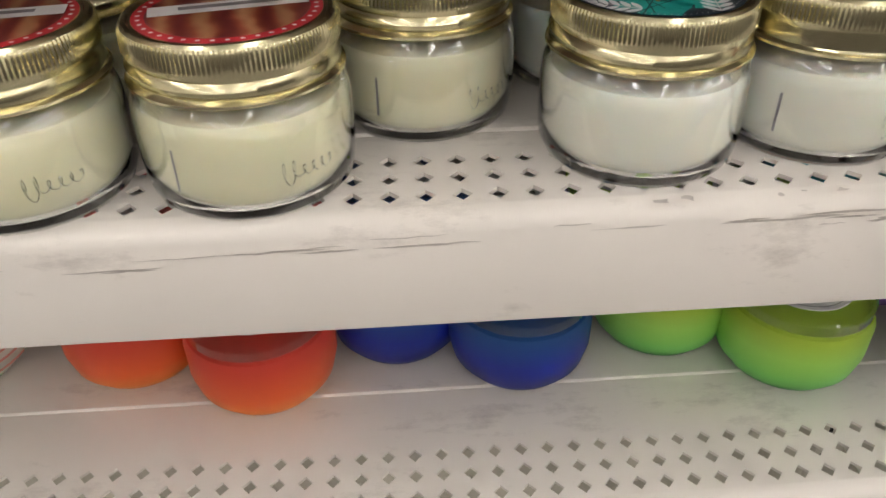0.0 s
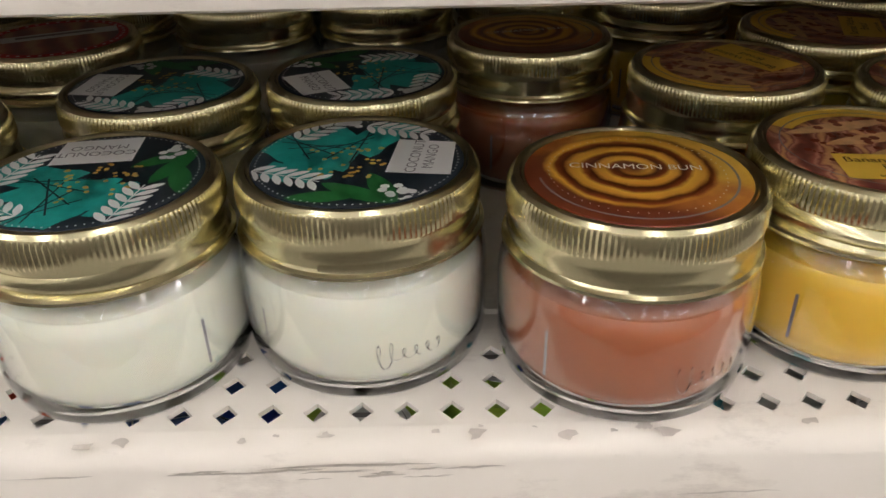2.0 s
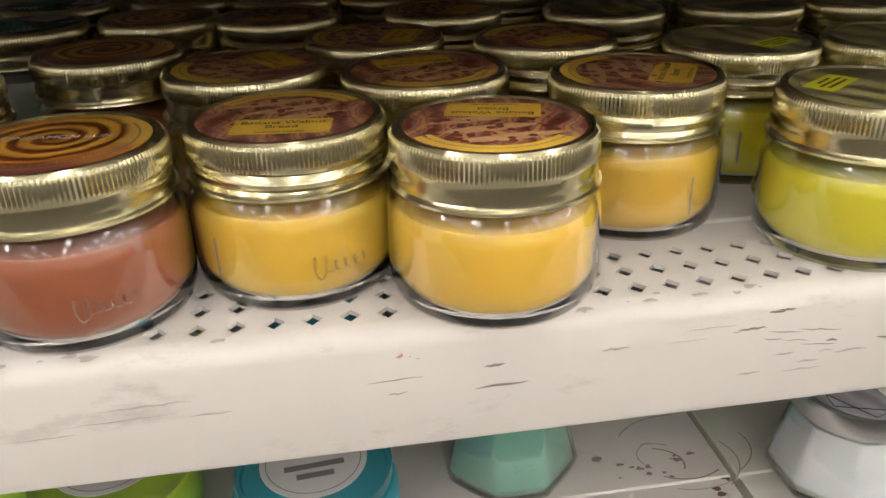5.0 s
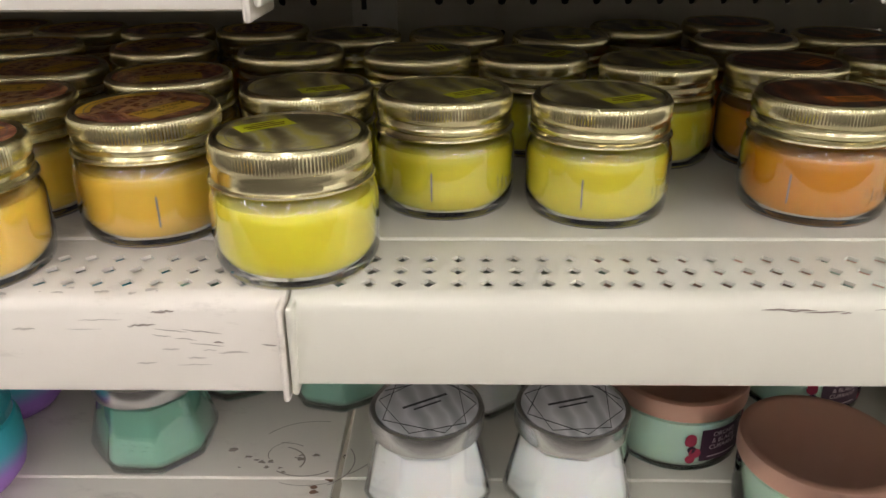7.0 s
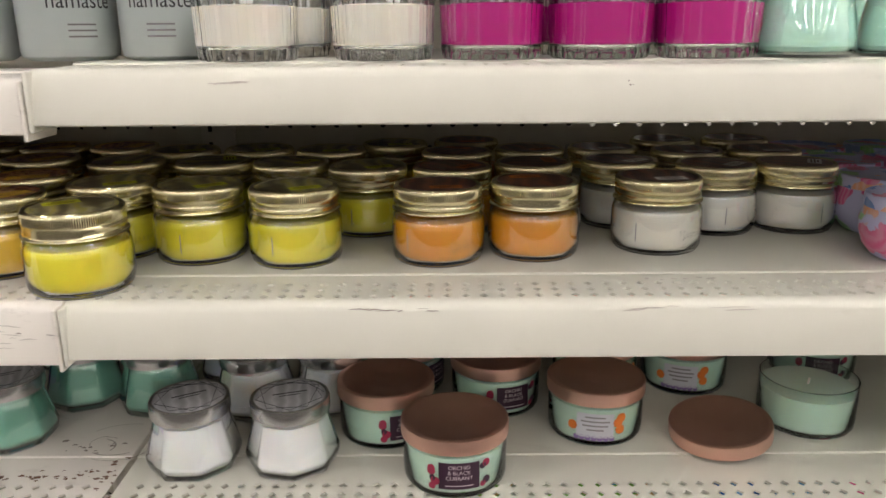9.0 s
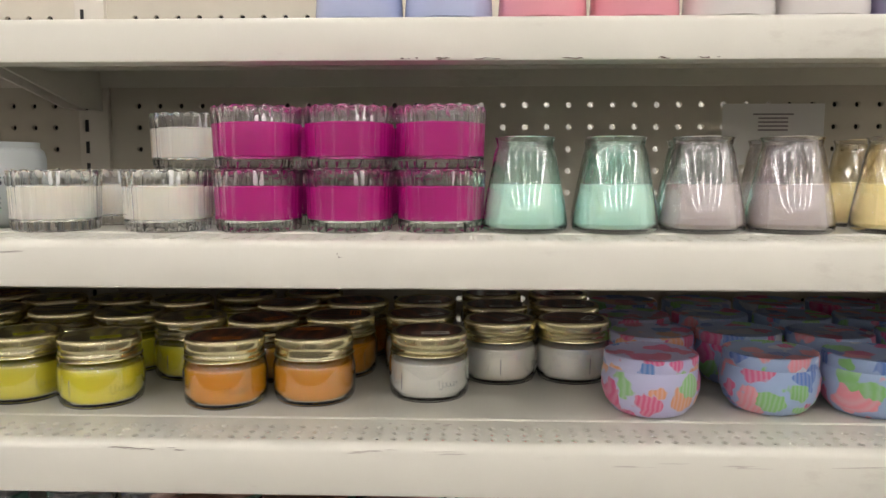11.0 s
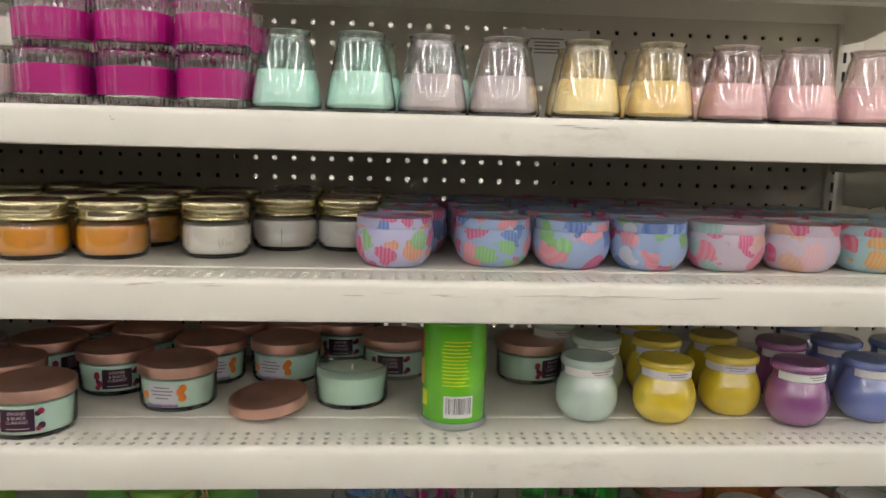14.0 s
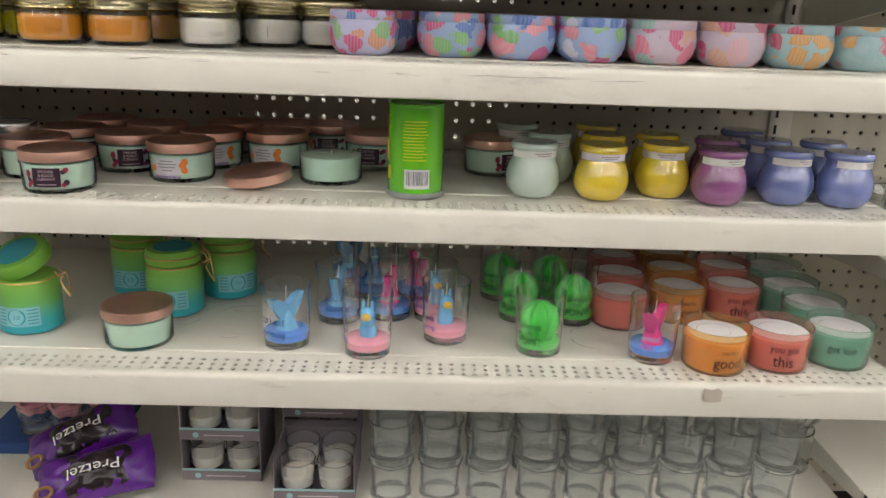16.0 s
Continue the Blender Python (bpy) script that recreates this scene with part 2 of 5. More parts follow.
HOT_PINK_WAX = wax("hot pink wax", (0.86, 0.05, 0.30))
GREEN_WAX = wax("bright green wax", (0.05, 0.60, 0.06))
SKY_WAX = wax("sky blue wax", (0.16, 0.50, 0.80))
SEA_GREEN_WAX = wax("sea green wax", (0.24, 0.55, 0.40))
PEACH_WAX = wax("peach wax", (0.82, 0.45, 0.14))
CORAL_WAX = wax("coral wax", (0.78, 0.37, 0.31))


# ---- mesh helpers ----
def mesh_of(name, verts, faces, smooth=True, angle=38):
    me = bpy.data.meshes.new(name)
    me.from_pydata([tuple(v) for v in verts], [], faces)
    me.update()
    if smooth:
        me.polygons.foreach_set("use_smooth", [True] * len(me.polygons))
        me.set_sharp_from_angle(angle=radians(angle))
    return me


def welded(me):
    bm = bmesh.new()
    bm.from_mesh(me)
    bmesh.ops.remove_doubles(bm, verts=bm.verts, dist=0.00005)
    bm.to_mesh(me)
    bm.free()
    return me


def part(name, me, mat, parent=None, label=""):
    ob = new(name, me)
    if not me.materials:
        me.materials.append(mat)
    if parent is not None:
        ob.parent = parent
    if label:
        ob["label"] = label
    return ob


def thing(name, label, category, group="", kind="", at=None):
    ob = new(name)
    tagged(ob, label, category, group, kind)
    if at is not None:
        ob.matrix_basis = at
    return ob


def joined(*pieces):
    vs, fs = [], []
    for v, f in pieces:
        k = len(vs)
        vs += list(v)
        fs += [[i + k for i in q] for q in f]
    return vs, fs


def lathe_vf(profile, seg=40, wave=None):
    """Turns (radius, height) pairs round the z axis. wave(angle, i) gives a factor on the radius and an added height."""
    vs, fs, rings = [], [], []
    for i, (r, z) in enumerate(profile):
        if r < 1e-6:
            rings.append([len(vs)])
            vs.append((0, 0, z))
            continue
        ring = []
        for k in range(seg):
            a = 2 * math.pi * k / seg
            f, dz = wave(a, i) if wave else (1, 0)
            ring.append(len(vs))
            vs.append((r * f * math.cos(a), r * f * math.sin(a), z + dz))
        rings.append(ring)
    for a, b in zip(rings, rings[1:]):
        n = max(len(a), len(b))
        for k in range(n):
            q = [a[k % len(a)], a[(k + 1) % len(a)], b[(k + 1) % len(b)], b[k % len(b)]]
            q = list(dict.fromkeys(q))
            if len(q) > 2:
                fs.append(q)
    return vs, fs


def lathe(name, profile, seg=40, wave=None, angle=38):
    return mesh_of(name, *lathe_vf(profile, seg, wave), angle=angle)


def box_vf(x0, x1, y0, y1, z0, z1):
    v = [(x, y, z) for z in (z0, z1) for y in (y0, y1) for x in (x0, x1)]
    return v, [[0, 2, 3, 1], [4, 5, 7, 6], [0, 1, 5, 4], [2, 6, 7, 3], [0, 4, 6, 2], [1, 3, 7, 5]]


def bevel_box(name, x0, x1, y0, y1, z0, z1, r=0.002, seg=2):
    bm = bmesh.new()
    vs, fs = box_vf(x0, x1, y0, y1, z0, z1)
    bv = [bm.verts.new(v) for v in vs]
    for q in fs:
        bm.faces.new([bv[i] for i in q])
    bmesh.ops.bevel(bm, geom=list(bm.edges), offset=r, segments=seg, affect="EDGES", profile=0.5)
    me = bpy.data.meshes.new(name)
    bm.to_mesh(me)
    bm.free()
    me.polygons.foreach_set("use_smooth", [True] * len(me.polygons))
    me.set_sharp_from_angle(angle=radians(30))
    return me


def sheet_vf(outline, z):
    return [(x, y, z) for x, y in outline], [list(range(len(outline)))]


def arc_vf(r, a0, a1, z0, z1, n=10):
    """A patch on a cylinder; angles in degrees, 0 faces the aisle (-y)."""
    vs, fs = [], []
    for k in range(n + 1):
        a = radians(a0 + (a1 - a0) * k / n)
        vs += [(r * math.sin(a), -r * math.cos(a), z0), (r * math.sin(a), -r * math.cos(a), z1)]
    for k in range(n):
        fs.append([2 * k, 2 * k + 2, 2 * k + 3, 2 * k + 1])
    return vs, fs


def arc(name, r, a0, a1, z0, z1, n=10):
    return mesh_of(name, *arc_vf(r, a0, a1, z0, z1, n))


def tube_vf(points, r, seg=6):
    vs, fs = [], []
    pts = [Vector(p) for p in points]
    for i, p in enumerate(pts):
        d = (pts[min(i + 1, len(pts) - 1)] - pts[max(i - 1, 0)]).normalized()
        u = d.cross(Vector((0.3, 0.2, 1))).normalized()
        w = d.cross(u)
        for k in range(seg):
            a = 2 * math.pi * k / seg
            vs.append(p + r * (math.cos(a) * u + math.sin(a) * w))
    for i in range(len(pts) - 1):
        for k in range(seg):
            fs.append([i * seg + k, i * seg + (k + 1) % seg, (i + 1) * seg + (k + 1) % seg, (i + 1) * seg + k])
    return vs, fs


TEXTS = {}


def text_vf(body, size):
    key = (body, size)
    if key not in TEXTS:
        cu = bpy.data.curves.new("writing", "FONT")
        cu.body, cu.size, cu.align_x, cu.align_y = body, size, "CENTER", "CENTER"
        cu.resolution_u = 3
        ob = bpy.data.objects.new("writing", cu)
        me = bpy.data.meshes.new_from_object(ob)
        TEXTS[key] = ([tuple(v.co) for v in me.vertices], [list(p.vertices) for p in me.polygons])
        bpy.data.objects.remove(ob)
        bpy.data.curves.remove(cu)
        bpy.data.meshes.remove(me)
    return TEXTS[key]


def flat_text(name, body, size, z, x=0.0, y=0.0, turn=0.0):
    vs, fs = text_vf(body, size)
    c, s = math.cos(radians(turn)), math.sin(radians(turn))
    return mesh_of(name, [(x + c * a - s * b, y + s * a + c * b, z) for a, b, _ in vs], fs, smooth=False)


def round_text(name, body, size, r, z, angle=0.0, squeeze=1.0):
    """Writing wrapped round a cylinder; angle 0 faces the aisle."""
    vs, fs = text_vf(body, size)
    out = []
    for a, b, _ in vs:
        t = squeeze * a / r + radians(angle)
        out.append((r * math.sin(t), -r * math.cos(t), z + b))
    return mesh_of(name, out, fs, smooth=False)


def upright_text(name, body, size, x, y, z):
    vs, fs = text_vf(body, size)
    return mesh_of(name, [(x + a, y, z + b) for a, b, _ in vs], fs, smooth=False)


# ---- the shop around the shelves ----
def slab(name, x0, x1, y0, y1, z0, z1, mat, label):
    ob = part(name, mesh_of(name, *box_vf(x0, x1, y0, y1, z0, z1), smooth=False), mat)
    return tagged(ob, label, name.split("_")[0], "", "structure")


slab("floor", -4.2, 4.2, -9.0, 3.2, -0.1, 0.0, FLOOR, "pale worn vinyl shop floor")
slab("wall_south", -4.2, 4.2, -9.2, -9.0, 0.0, 3.0, WALL, "plain off-white painted shop wall")
slab("wall_north", -4.2, 4.2, 3.2, 3.4, 0.0, 3.0, WALL, "plain off-white painted shop wall")
slab("wall_west", -4.4, -4.2, -9.0, 3.2, 0.0, 3.0, WALL, "plain off-white painted shop wall")
slab("wall_east", 4.2, 4.4, -9.0, 3.2, 0.0, 3.0, WALL, "plain off-white painted shop wall")
slab("ceiling", -4.4, 4.4, -9.2, 3.4, 3.0, 3.1, CEILING, "white suspended shop ceiling")


# unseen slab, added to cut low lamplight and give dark reflections
slab("gondola_opposite", -4.2, 4.2, -2.35, -1.75, 0.0, 1.5, material("mottled dark blocker", (0.20, 0.185, 0.17), 0.7, vary=0.6, vary_scale=9), "unseen plain dark slab added across the aisle to block light")


def ceiling_lamp(x, y, length=2.4):
    lamp = thing("ceiling_light", "long white fluorescent ceiling light with glowing tubes", "ceiling light", "ceiling lights", at=pose(x, y, 3.0))
    part("housing", bevel_box("housing", -length / 2, length / 2, -0.10, 0.10, -0.06, -0.004, 0.006), CEILING, lamp)
    for dy in (-0.05, 0.05):
        vs, fs = tube_vf([(-length / 2 + 0.04, dy, -0.08), (0, dy, -0.08), (length / 2 - 0.04, dy, -0.08)], 0.011, 10)
        part("tube", mesh_of("tube", vs, fs), LIGHT, lamp, "glowing fluorescent tube")
    return lamp


first = ceiling_lamp(-2.6, -1.25)
first.matrix_basis = pose(-2.6, -1.25, 3.0, 0, 0, 90)
for x, y in ((-1.3, -1.25), (0.0, -1.25), (1.3, -1.25), (2.6, -1.25), (3.9, -1.25), (-1.3, 1.9), (0.0, 1.9), (1.3, 1.9), (2.6, 1.9),
             (-2.6, -4.2), (-1.3, -4.2), (0.0, -4.2), (1.3, -4.2), (2.6, -4.2), (3.9, -4.2), (-2.6, -7.2), (-1.3, -7.2), (0.0, -7.2), (1.3, -7.2), (2.6, -7.2)):
    copy_thing(first, pose(x, y, 3.0, 0, 0, 90))


# ---- gondola ----
def perforated_vf(x0, x1, y0, rows, pitch=0.0127, row_pitch=0.0117, a=0.0034, b=0.0037, drop=0.0016):
    """A flat strip with a square grid of diamond holes, with walls to the holes."""
    vs, fs = [], []

    def quad(xa, xb, ya, yb):
        k = len(vs)
        vs.extend([(xa, ya, 0), (xb, ya, 0), (xb, yb, 0), (xa, yb, 0)])
        fs.append([k, k + 1, k + 2, k + 3])

    n = int((x1 - x0 - 0.012) / pitch)
    xs = (x0 + x1 - n * pitch) / 2
    for row in range(rows):
        ya, yb = y0 + row * row_pitch, y0 + (row + 1) * row_pitch
        quad(x0, xs, ya, yb)
        quad(xs + n * pitch, x1, ya, yb)
        for i in range(n):
            xa, xb = xs + i * pitch, xs + (i + 1) * pitch
            cx, cy = (xa + xb) / 2, (ya + yb) / 2
            k = len(vs)
            vs.extend([(xa, yb, 0), (xb, yb, 0), (xb, ya, 0), (xa, ya, 0), (cx, cy + b, 0), (cx + a, cy, 0), (cx, cy - b, 0), (cx - a, cy, 0)])
            vs.extend([(cx, cy + b, -drop), (cx + a, cy, -drop), (cx, cy - b, -drop), (cx - a, cy, -drop)])
            for q in ((0, 4, 1), (1, 4, 5), (1, 5, 2), (2, 5, 6), (2, 6, 3), (3, 6, 7), (3, 7, 0), (0, 7, 4)):
                fs.append([k + j for j in q])
            for j in range(4):
                fs.append([k + 4 + j, k + 4 + (j + 1) % 4, k + 8 + (j + 1) % 4, k + 8 + j])
    return vs, fs


def store_shelf(x0, x1, level, mat, label, rows=3, sink=0.0):
    z, yf = Z[level] - sink, FRONT[level]
    sh = thing("store_shelf", label, "shelf", "gondola shelves", at=pose(x0, yf, z))
    w, d = x1 - x0, DEPTH - yf - 0.006
    ya = 0.008
    lip = LIPS.get(level, LIP) + (0.0035 if x0 < -0.5 and level == 2 else 0.0)
    vs, fs = perforated_vf(0.002, w - 0.002, ya, rows, PITCH.get(level, 0.0127))
    yb = ya + rows * 0.0117
    back = 0.035 if level == 3 else 0.014
    k = len(vs)
    vs += [(0.002, yb, 0), (w - 0.002, yb, 0), (w - 0.002, yb + back, 0), (0.002, yb + back, 0)]
    fs.append([k, k + 1, k + 2, k + 3])
    part("perforated_strip", welded(mesh_of("perforated_strip", vs, fs, smooth=False)), mat, sh)
    # lip with a rounded nose, leaning slightly outwards to its foot, and a turned-in flange
    nose = [(ya, 0.0), (0.006, -0.0003), (0.003, -0.0014), (0.001, -0.0034), (0.0, -0.006), (-0.005, -lip + 0.002), (-0.0046, -lip), (-0.002, -lip - 0.001), (0.020, -lip - 0.0005), (0.020, -lip + 0.001),
            (-0.002, -lip + 0.0015), (0.0025, -0.006), (0.004, -0.003), (ya, -0.0016)]
    n = len(nose)
    vs = [(0.0004, y, zz) for y, zz in nose] + [(w - 0.0004, y, zz) for y, zz in nose]
    fs = [[i, i + 1, n + i + 1, n + i] for i in range(n - 1)] + [list(range(n))[::-1], list(range(n, 2 * n))]
    part("front_lip", mesh_of("front_lip", vs, fs), mat, sh)
    for x in (0.0, w - 0.0028):
        part("end_cap", bevel_box("end_cap", x, x + 0.0028, -0.0068, 0.030, -lip - 0.0045, -0.0012, 0.0013, 3), mat, sh)
    part("deck", bevel_box("deck", 0.001, w - 0.001, yb + back, d, -0.003, 0.0012, 0.0008, 1), mat, sh)
    prof = [(0.14, -0.0035), (0.14, -0.022), (0.165, -0.022), (0.165, -0.0205), (0.142, -0.0205), (0.142, -0.0035)]
    vs = [(x, y, zz) for x in (0.01, w - 0.01) for y, zz in prof]
    part("stiffener", mesh_of("stiffener", vs, [[i, (i + 1) % 6, 6 + (i + 1) % 6, 6 + i] for i in range(6)] + [[5, 4, 3, 2, 1, 0], [6, 7, 8, 9, 10, 11]], smooth=False), mat, sh)
    part("rear_flange", mesh_of("rear_flange", *box_vf(0.004, w - 0.004, d - 0.004, d - 0.002, -0.028, -0.0035), smooth=False), mat, sh)
    for x in (0.008, w - 0.011):
        h = 0.055
        vs = [(xx, y, zz) for xx in (x, x + 0.003) for y, zz in ((d, -0.004), (d, -h), (d - 0.05, -h), (0.06, -0.024), (0.06, -0.004))]
        fs = [[4, 3, 2, 1, 0], [5, 6, 7, 8, 9]] + [[i, (i + 1) % 5, 5 + (i + 1) % 5, 5 + i] for i in range(5)]
        part("bracket", mesh_of("bracket", vs, fs, smooth=False), mat, sh)
    return sh


def pegboard(x0, x1, z0, z1, label):
    """Board with a grid of round holes one inch apart."""
    step, r = 0.0254, 0.0034
    pb = thing("pegboard_panel", label, "pegboard", "pegboards", "structure", pose(0, DEPTH, 0))
    nx, nz = int((x1 - x0) / step), int((z1 - z0) / step)
    ox = 0.585 - step * round((0.585 - x0) / step + 0.5) + step / 2
    oz = 1.267 - step * round((1.267 - z0) / step + 0.5) + step / 2
    vs, fs = [], []
    for i in range(nx + 1):
        for j in range(nz + 1):
            ax, bx = ox + i * step, ox + (i + 1) * step
            az, bz = oz + j * step, oz + (j + 1) * step
            if bx > x1 or ax < x0 or bz > z1:
                continue
            cx, cz = (ax + bx) / 2, (az + bz) / 2
            k = len(vs)
            for q in range(8):
                t = 2 * math.pi * q / 8
                u, v = math.cos(t), math.sin(t)
                m = max(abs(u), abs(v))
                vs += [(cx + u / m * step / 2, 0, cz + v / m * step / 2), (cx + r * u, 0, cz + r * v), (cx + r * u, 0.005, cz + r * v)]
            for q in range(8):
                p = (q + 1) % 8
                fs += [[k + 3 * q, k + 3 * p, k + 3 * p + 1, k + 3 * q + 1], [k + 3 * q + 1, k + 3 * p + 1, k + 3 * p + 2, k + 3 * q + 2]]
    xa, xb = ox + step * max(0, math.ceil((x0 - ox) / step - 1e-6)), ox + step * math.floor((x1 - ox) / step + 1e-6)
    for ca, cb in ((x0 - 0.006, xa), (xb, x1 + 0.006)):
        if cb - ca > 0.001:
            k = len(vs)
            vs += [(ca, 0, z0), (cb, 0, z0), (cb, 0, z1), (ca, 0, z1)]
            fs.append([k, k + 1, k + 2, k + 3])
    part("board", welded(mesh_of("board", vs, fs, smooth=False)), PEG, pb)
    return pb


pegboard(0.022, BAY - 0.02, 0.45, 1.75, "beige pegboard back panel with rows of round holes")
pegboard(-BAY + 0.02, -0.022, 0.45, 1.75, "beige pegboard back panel with rows of round holes")
pegboard(BAY + 0.022, 2 * BAY - 0.02, 0.45, 1.75, "beige pegboard back panel with rows of round holes")


def upright(x):
    u = thing("upright_post", "cream steel gondola post with a row of dark slots", "post", "gondola posts", "structure", pose(x, DEPTH, 0))
    part("post", bevel_box("post", -0.018, 0.018, -0.007, 0.03, 0.0, 1.8, 0.002), POST, u)
    vs, fs = [], []
    for k in range(44):
        z = 0.5 + k * 0.0254
        vs, fs = joined((vs, fs), box_vf(-0.010, -0.006, -0.0078, -0.006, z, z + 0.014))
    part("slots", mesh_of("slots", vs, fs, smooth=False), BLACK, u)


for x in (-BAY, 0.0, BAY, 2 * BAY):
    upright(x)

LEFT_LABEL = "scuffed white enamelled metal shop shelf with diamond perforations"
RIGHT_LABEL = "cream enamelled metal shop shelf with diamond perforations"
for level in (0, 1, 2, 3):
    store_shelf(-BAY, -0.0006, level, WHITE_METAL, LEFT_LABEL, 3, 0.005 if level == 1 else 0.0)
for level in (0, 1, 2, 3, 4, 5):
    store_shelf(0.0006, BAY - 0.0015, level, CREAM_METAL, RIGHT_LABEL)

base = thing("base_plinth", "plain cream steel gondola base standing on the floor", "gondola base", "", "structure", pose(0, 0, 0))
part("plinth", bevel_box("plinth", -BAY, 2 * BAY, -0.06, DEPTH, 0.0, 0.16, 0.003), POST, base)
# added sheets darken the holes; the gap between them lets light through
far = thing("back_panel", "unseen near-black backing added so the pegboard holes look dark", "panel", "", "structure", pose(0, DEPTH + 0.03, 0))
part("sheet", bevel_box("sheet", -BAY, 0.40, 0.0, 0.004, 0.0, 1.75, 0.001, 1), HOLE_SHADE, far)
part("sheet", bevel_box("sheet", 0.80, 2 * BAY, 0.0, 0.004, 0.0, 1.75, 0.001, 1), HOLE_SHADE, far)


# ---- mason jar candles ----
LID_TOP = 0.0570


def lid_wave(a, i):
    """Fine ribs round the upper band; below it a screw thread that runs out on one side."""
    if i in (11, 12):
        return 1 + (0.0125 if round(a / (2 * math.pi) * 288) % 2 else 0.0), 0.0
    if i in (5, 6, 7, 8, 9):
        k = 0.5 + 0.5 * math.sin(a)
        bead = (-0.010, 0.014, 0.022, 0.008, -0.018)[i - 5]
        return 1 + k * bead, 0.0008 * math.cos(a)
    return 1.0, 0.0


MASON_GLASS = lathe("glass", [(0.0, 0.0014), (0.026, 0.0008), (0.0290, 0.0000), (0.0318, 0.0010), (0.0338, 0.0036), (0.0347, 0.0080), (0.0349, 0.0132), (0.0349, 0.0276), (0.0347, 0.0311), (0.0340, 0.0343), (0.0330, 0.0363), (0.0318, 0.0378), (0.0312, 0.0390), (0.0308, 0.0540),
                              (0.0290, 0.0540), (0.0292, 0.0390), (0.0308, 0.0370), (0.0324, 0.0346), (0.0334, 0.0311), (0.0337, 0.0276), (0.0337, 0.0132), (0.0333, 0.0085), (0.0315, 0.0054), (0.0280, 0.0044), (0.0, 0.0044)], 56)
MASON_WAX = lathe("wax", [(0.0, 0.0046), (0.0278, 0.0047), (0.0310, 0.0058), (0.0328, 0.0088), (0.0332, 0.0132), (0.0332, 0.0273), (0.0327, 0.0303), (0.0314, 0.0325), (0.0280, 0.0332), (0.0, 0.0326)], 44)
MASON_LID = lathe("lid", [(0.0314, 0.0396), (0.0336, 0.0390), (0.0341, 0.0394), (0.0339, 0.0402), (0.0329, 0.0408), (0.0325, 0.0418), (0.0325, 0.0432), (0.0325, 0.0444), (0.0324, 0.0458), (0.0324, 0.0468), (0.0325, 0.0478),
                          (0.0327, 0.0492), (0.0325, 0.0544), (0.0321, 0.0560), (0.0312, LID_TOP), (0.0298, LID_TOP), (0.0292, LID_TOP - 0.0006), (0.0, LID_TOP - 0.0006)], 288, lid_wave, 24)
LABEL_Z = LID_TOP - 0.0004
MASON_LABEL = lathe("lid_label", [(0.0286, LABEL_Z - 0.0002), (0.0284, LABEL_Z), (0.0, LABEL_Z)], 48)
SEAM = mesh_of("mould_mark", *arc_vf(0.03345, -40.7, -39.2, 0.011, 0.025, 2))
SCRIPT_STROKE = [(-0.009 + 0.018 * t + 0.0011 * math.cos(34 * t), 0.0045 + (0.0040 if t < 0.3 else 0.0018) * math.sin(34 * t)) for t in [k / 70 for k in range(71)]]


def embossed(r, a0, z0, scale=1.0):
    pts = []
    for x, z in SCRIPT_STROKE:
        a = scale * x / r + radians(a0)
        pts.append(((r + 0.0001) * math.sin(a), -(r + 0.0001) * math.cos(a), z0 + scale * z))
    return mesh_of("embossing", *tube_vf(pts, 0.00022, 4))


EMBOSS = embossed(0.0349, 30, 0.012)


def disc(n, r, cx=0, cy=0):
    return [(cx + r * math.cos(2 * math.pi * k / n), cy + r * math.sin(2 * math.pi * k / n)) for k in range(n)]


def leaf(cx, cy, length, width, turn, lobes=0):
    out = []
    c, s = math.cos(radians(turn)), math.sin(radians(turn))
    n = 14
    for side in (1, -1):
        for k in range(n):
            u = k / n if side > 0 else 1 - k / n
            w = side * width * math.sin(math.pi * u) ** 0.7 * (1 - (0.45 if lobes and k % 3 == 1 else 0))
            out.append((cx + c * (u - 0.5) * length - s * w, cy + s * (u - 0.5) * length + c * w))
    return out


def inside(outline, r=0.0280):
    return [(x * min(1, r / max(1e-9, math.hypot(x, y))), y * min(1, r / max(1e-9, math.hypot(x, y)))) for x, y in outline]


def ring_dots(r, n, size, z):
    return joined(*[sheet_vf(disc(6, size, r * math.cos(2 * math.pi * k / n), r * math.sin(2 * math.pi * k / n)), z) for k in range(n)])


def ring_vf(r0, r1, z, n=48, a0=0, a1=360):
    vs, fs = [], []
    for k in range(n + 1):
        a = radians(a0 + (a1 - a0) * k / n)
        vs += [(r0 * math.cos(a), r0 * math.sin(a), z), (r1 * math.cos(a), r1 * math.sin(a), z)]
    return vs, [[2 * k, 2 * k + 2, 2 * k + 3, 2 * k + 1][::-1] for k in range(n)]


NAVY = material("dark leaf print", (0.012, 0.02, 0.03), 0.35, vary=0.2)
TEAL = material("teal leaf print", (0.015, 0.34, 0.30), 0.35, vary=0.3, vary_scale=300)
LEAF_GREEN = material("green leaf print", (0.02, 0.16, 0.04), 0.35, vary=0.2)
DOT_GOLD = material("gold dot print", (0.62, 0.36, 0.06), 0.4, vary=0)
BUN = swirl("cinnamon bun print")
LOAF = printed("banana bread print", [(0.0, (0.14, 0.03, 0.02)), (0.35, (0.32, 0.09, 0.05)), (0.6, (0.50, 0.24, 0.16)), (0.8, (0.24, 0.05, 0.03)), (1.0, (0.58, 0.30, 0.12))], 30, 9, detail=5.0)
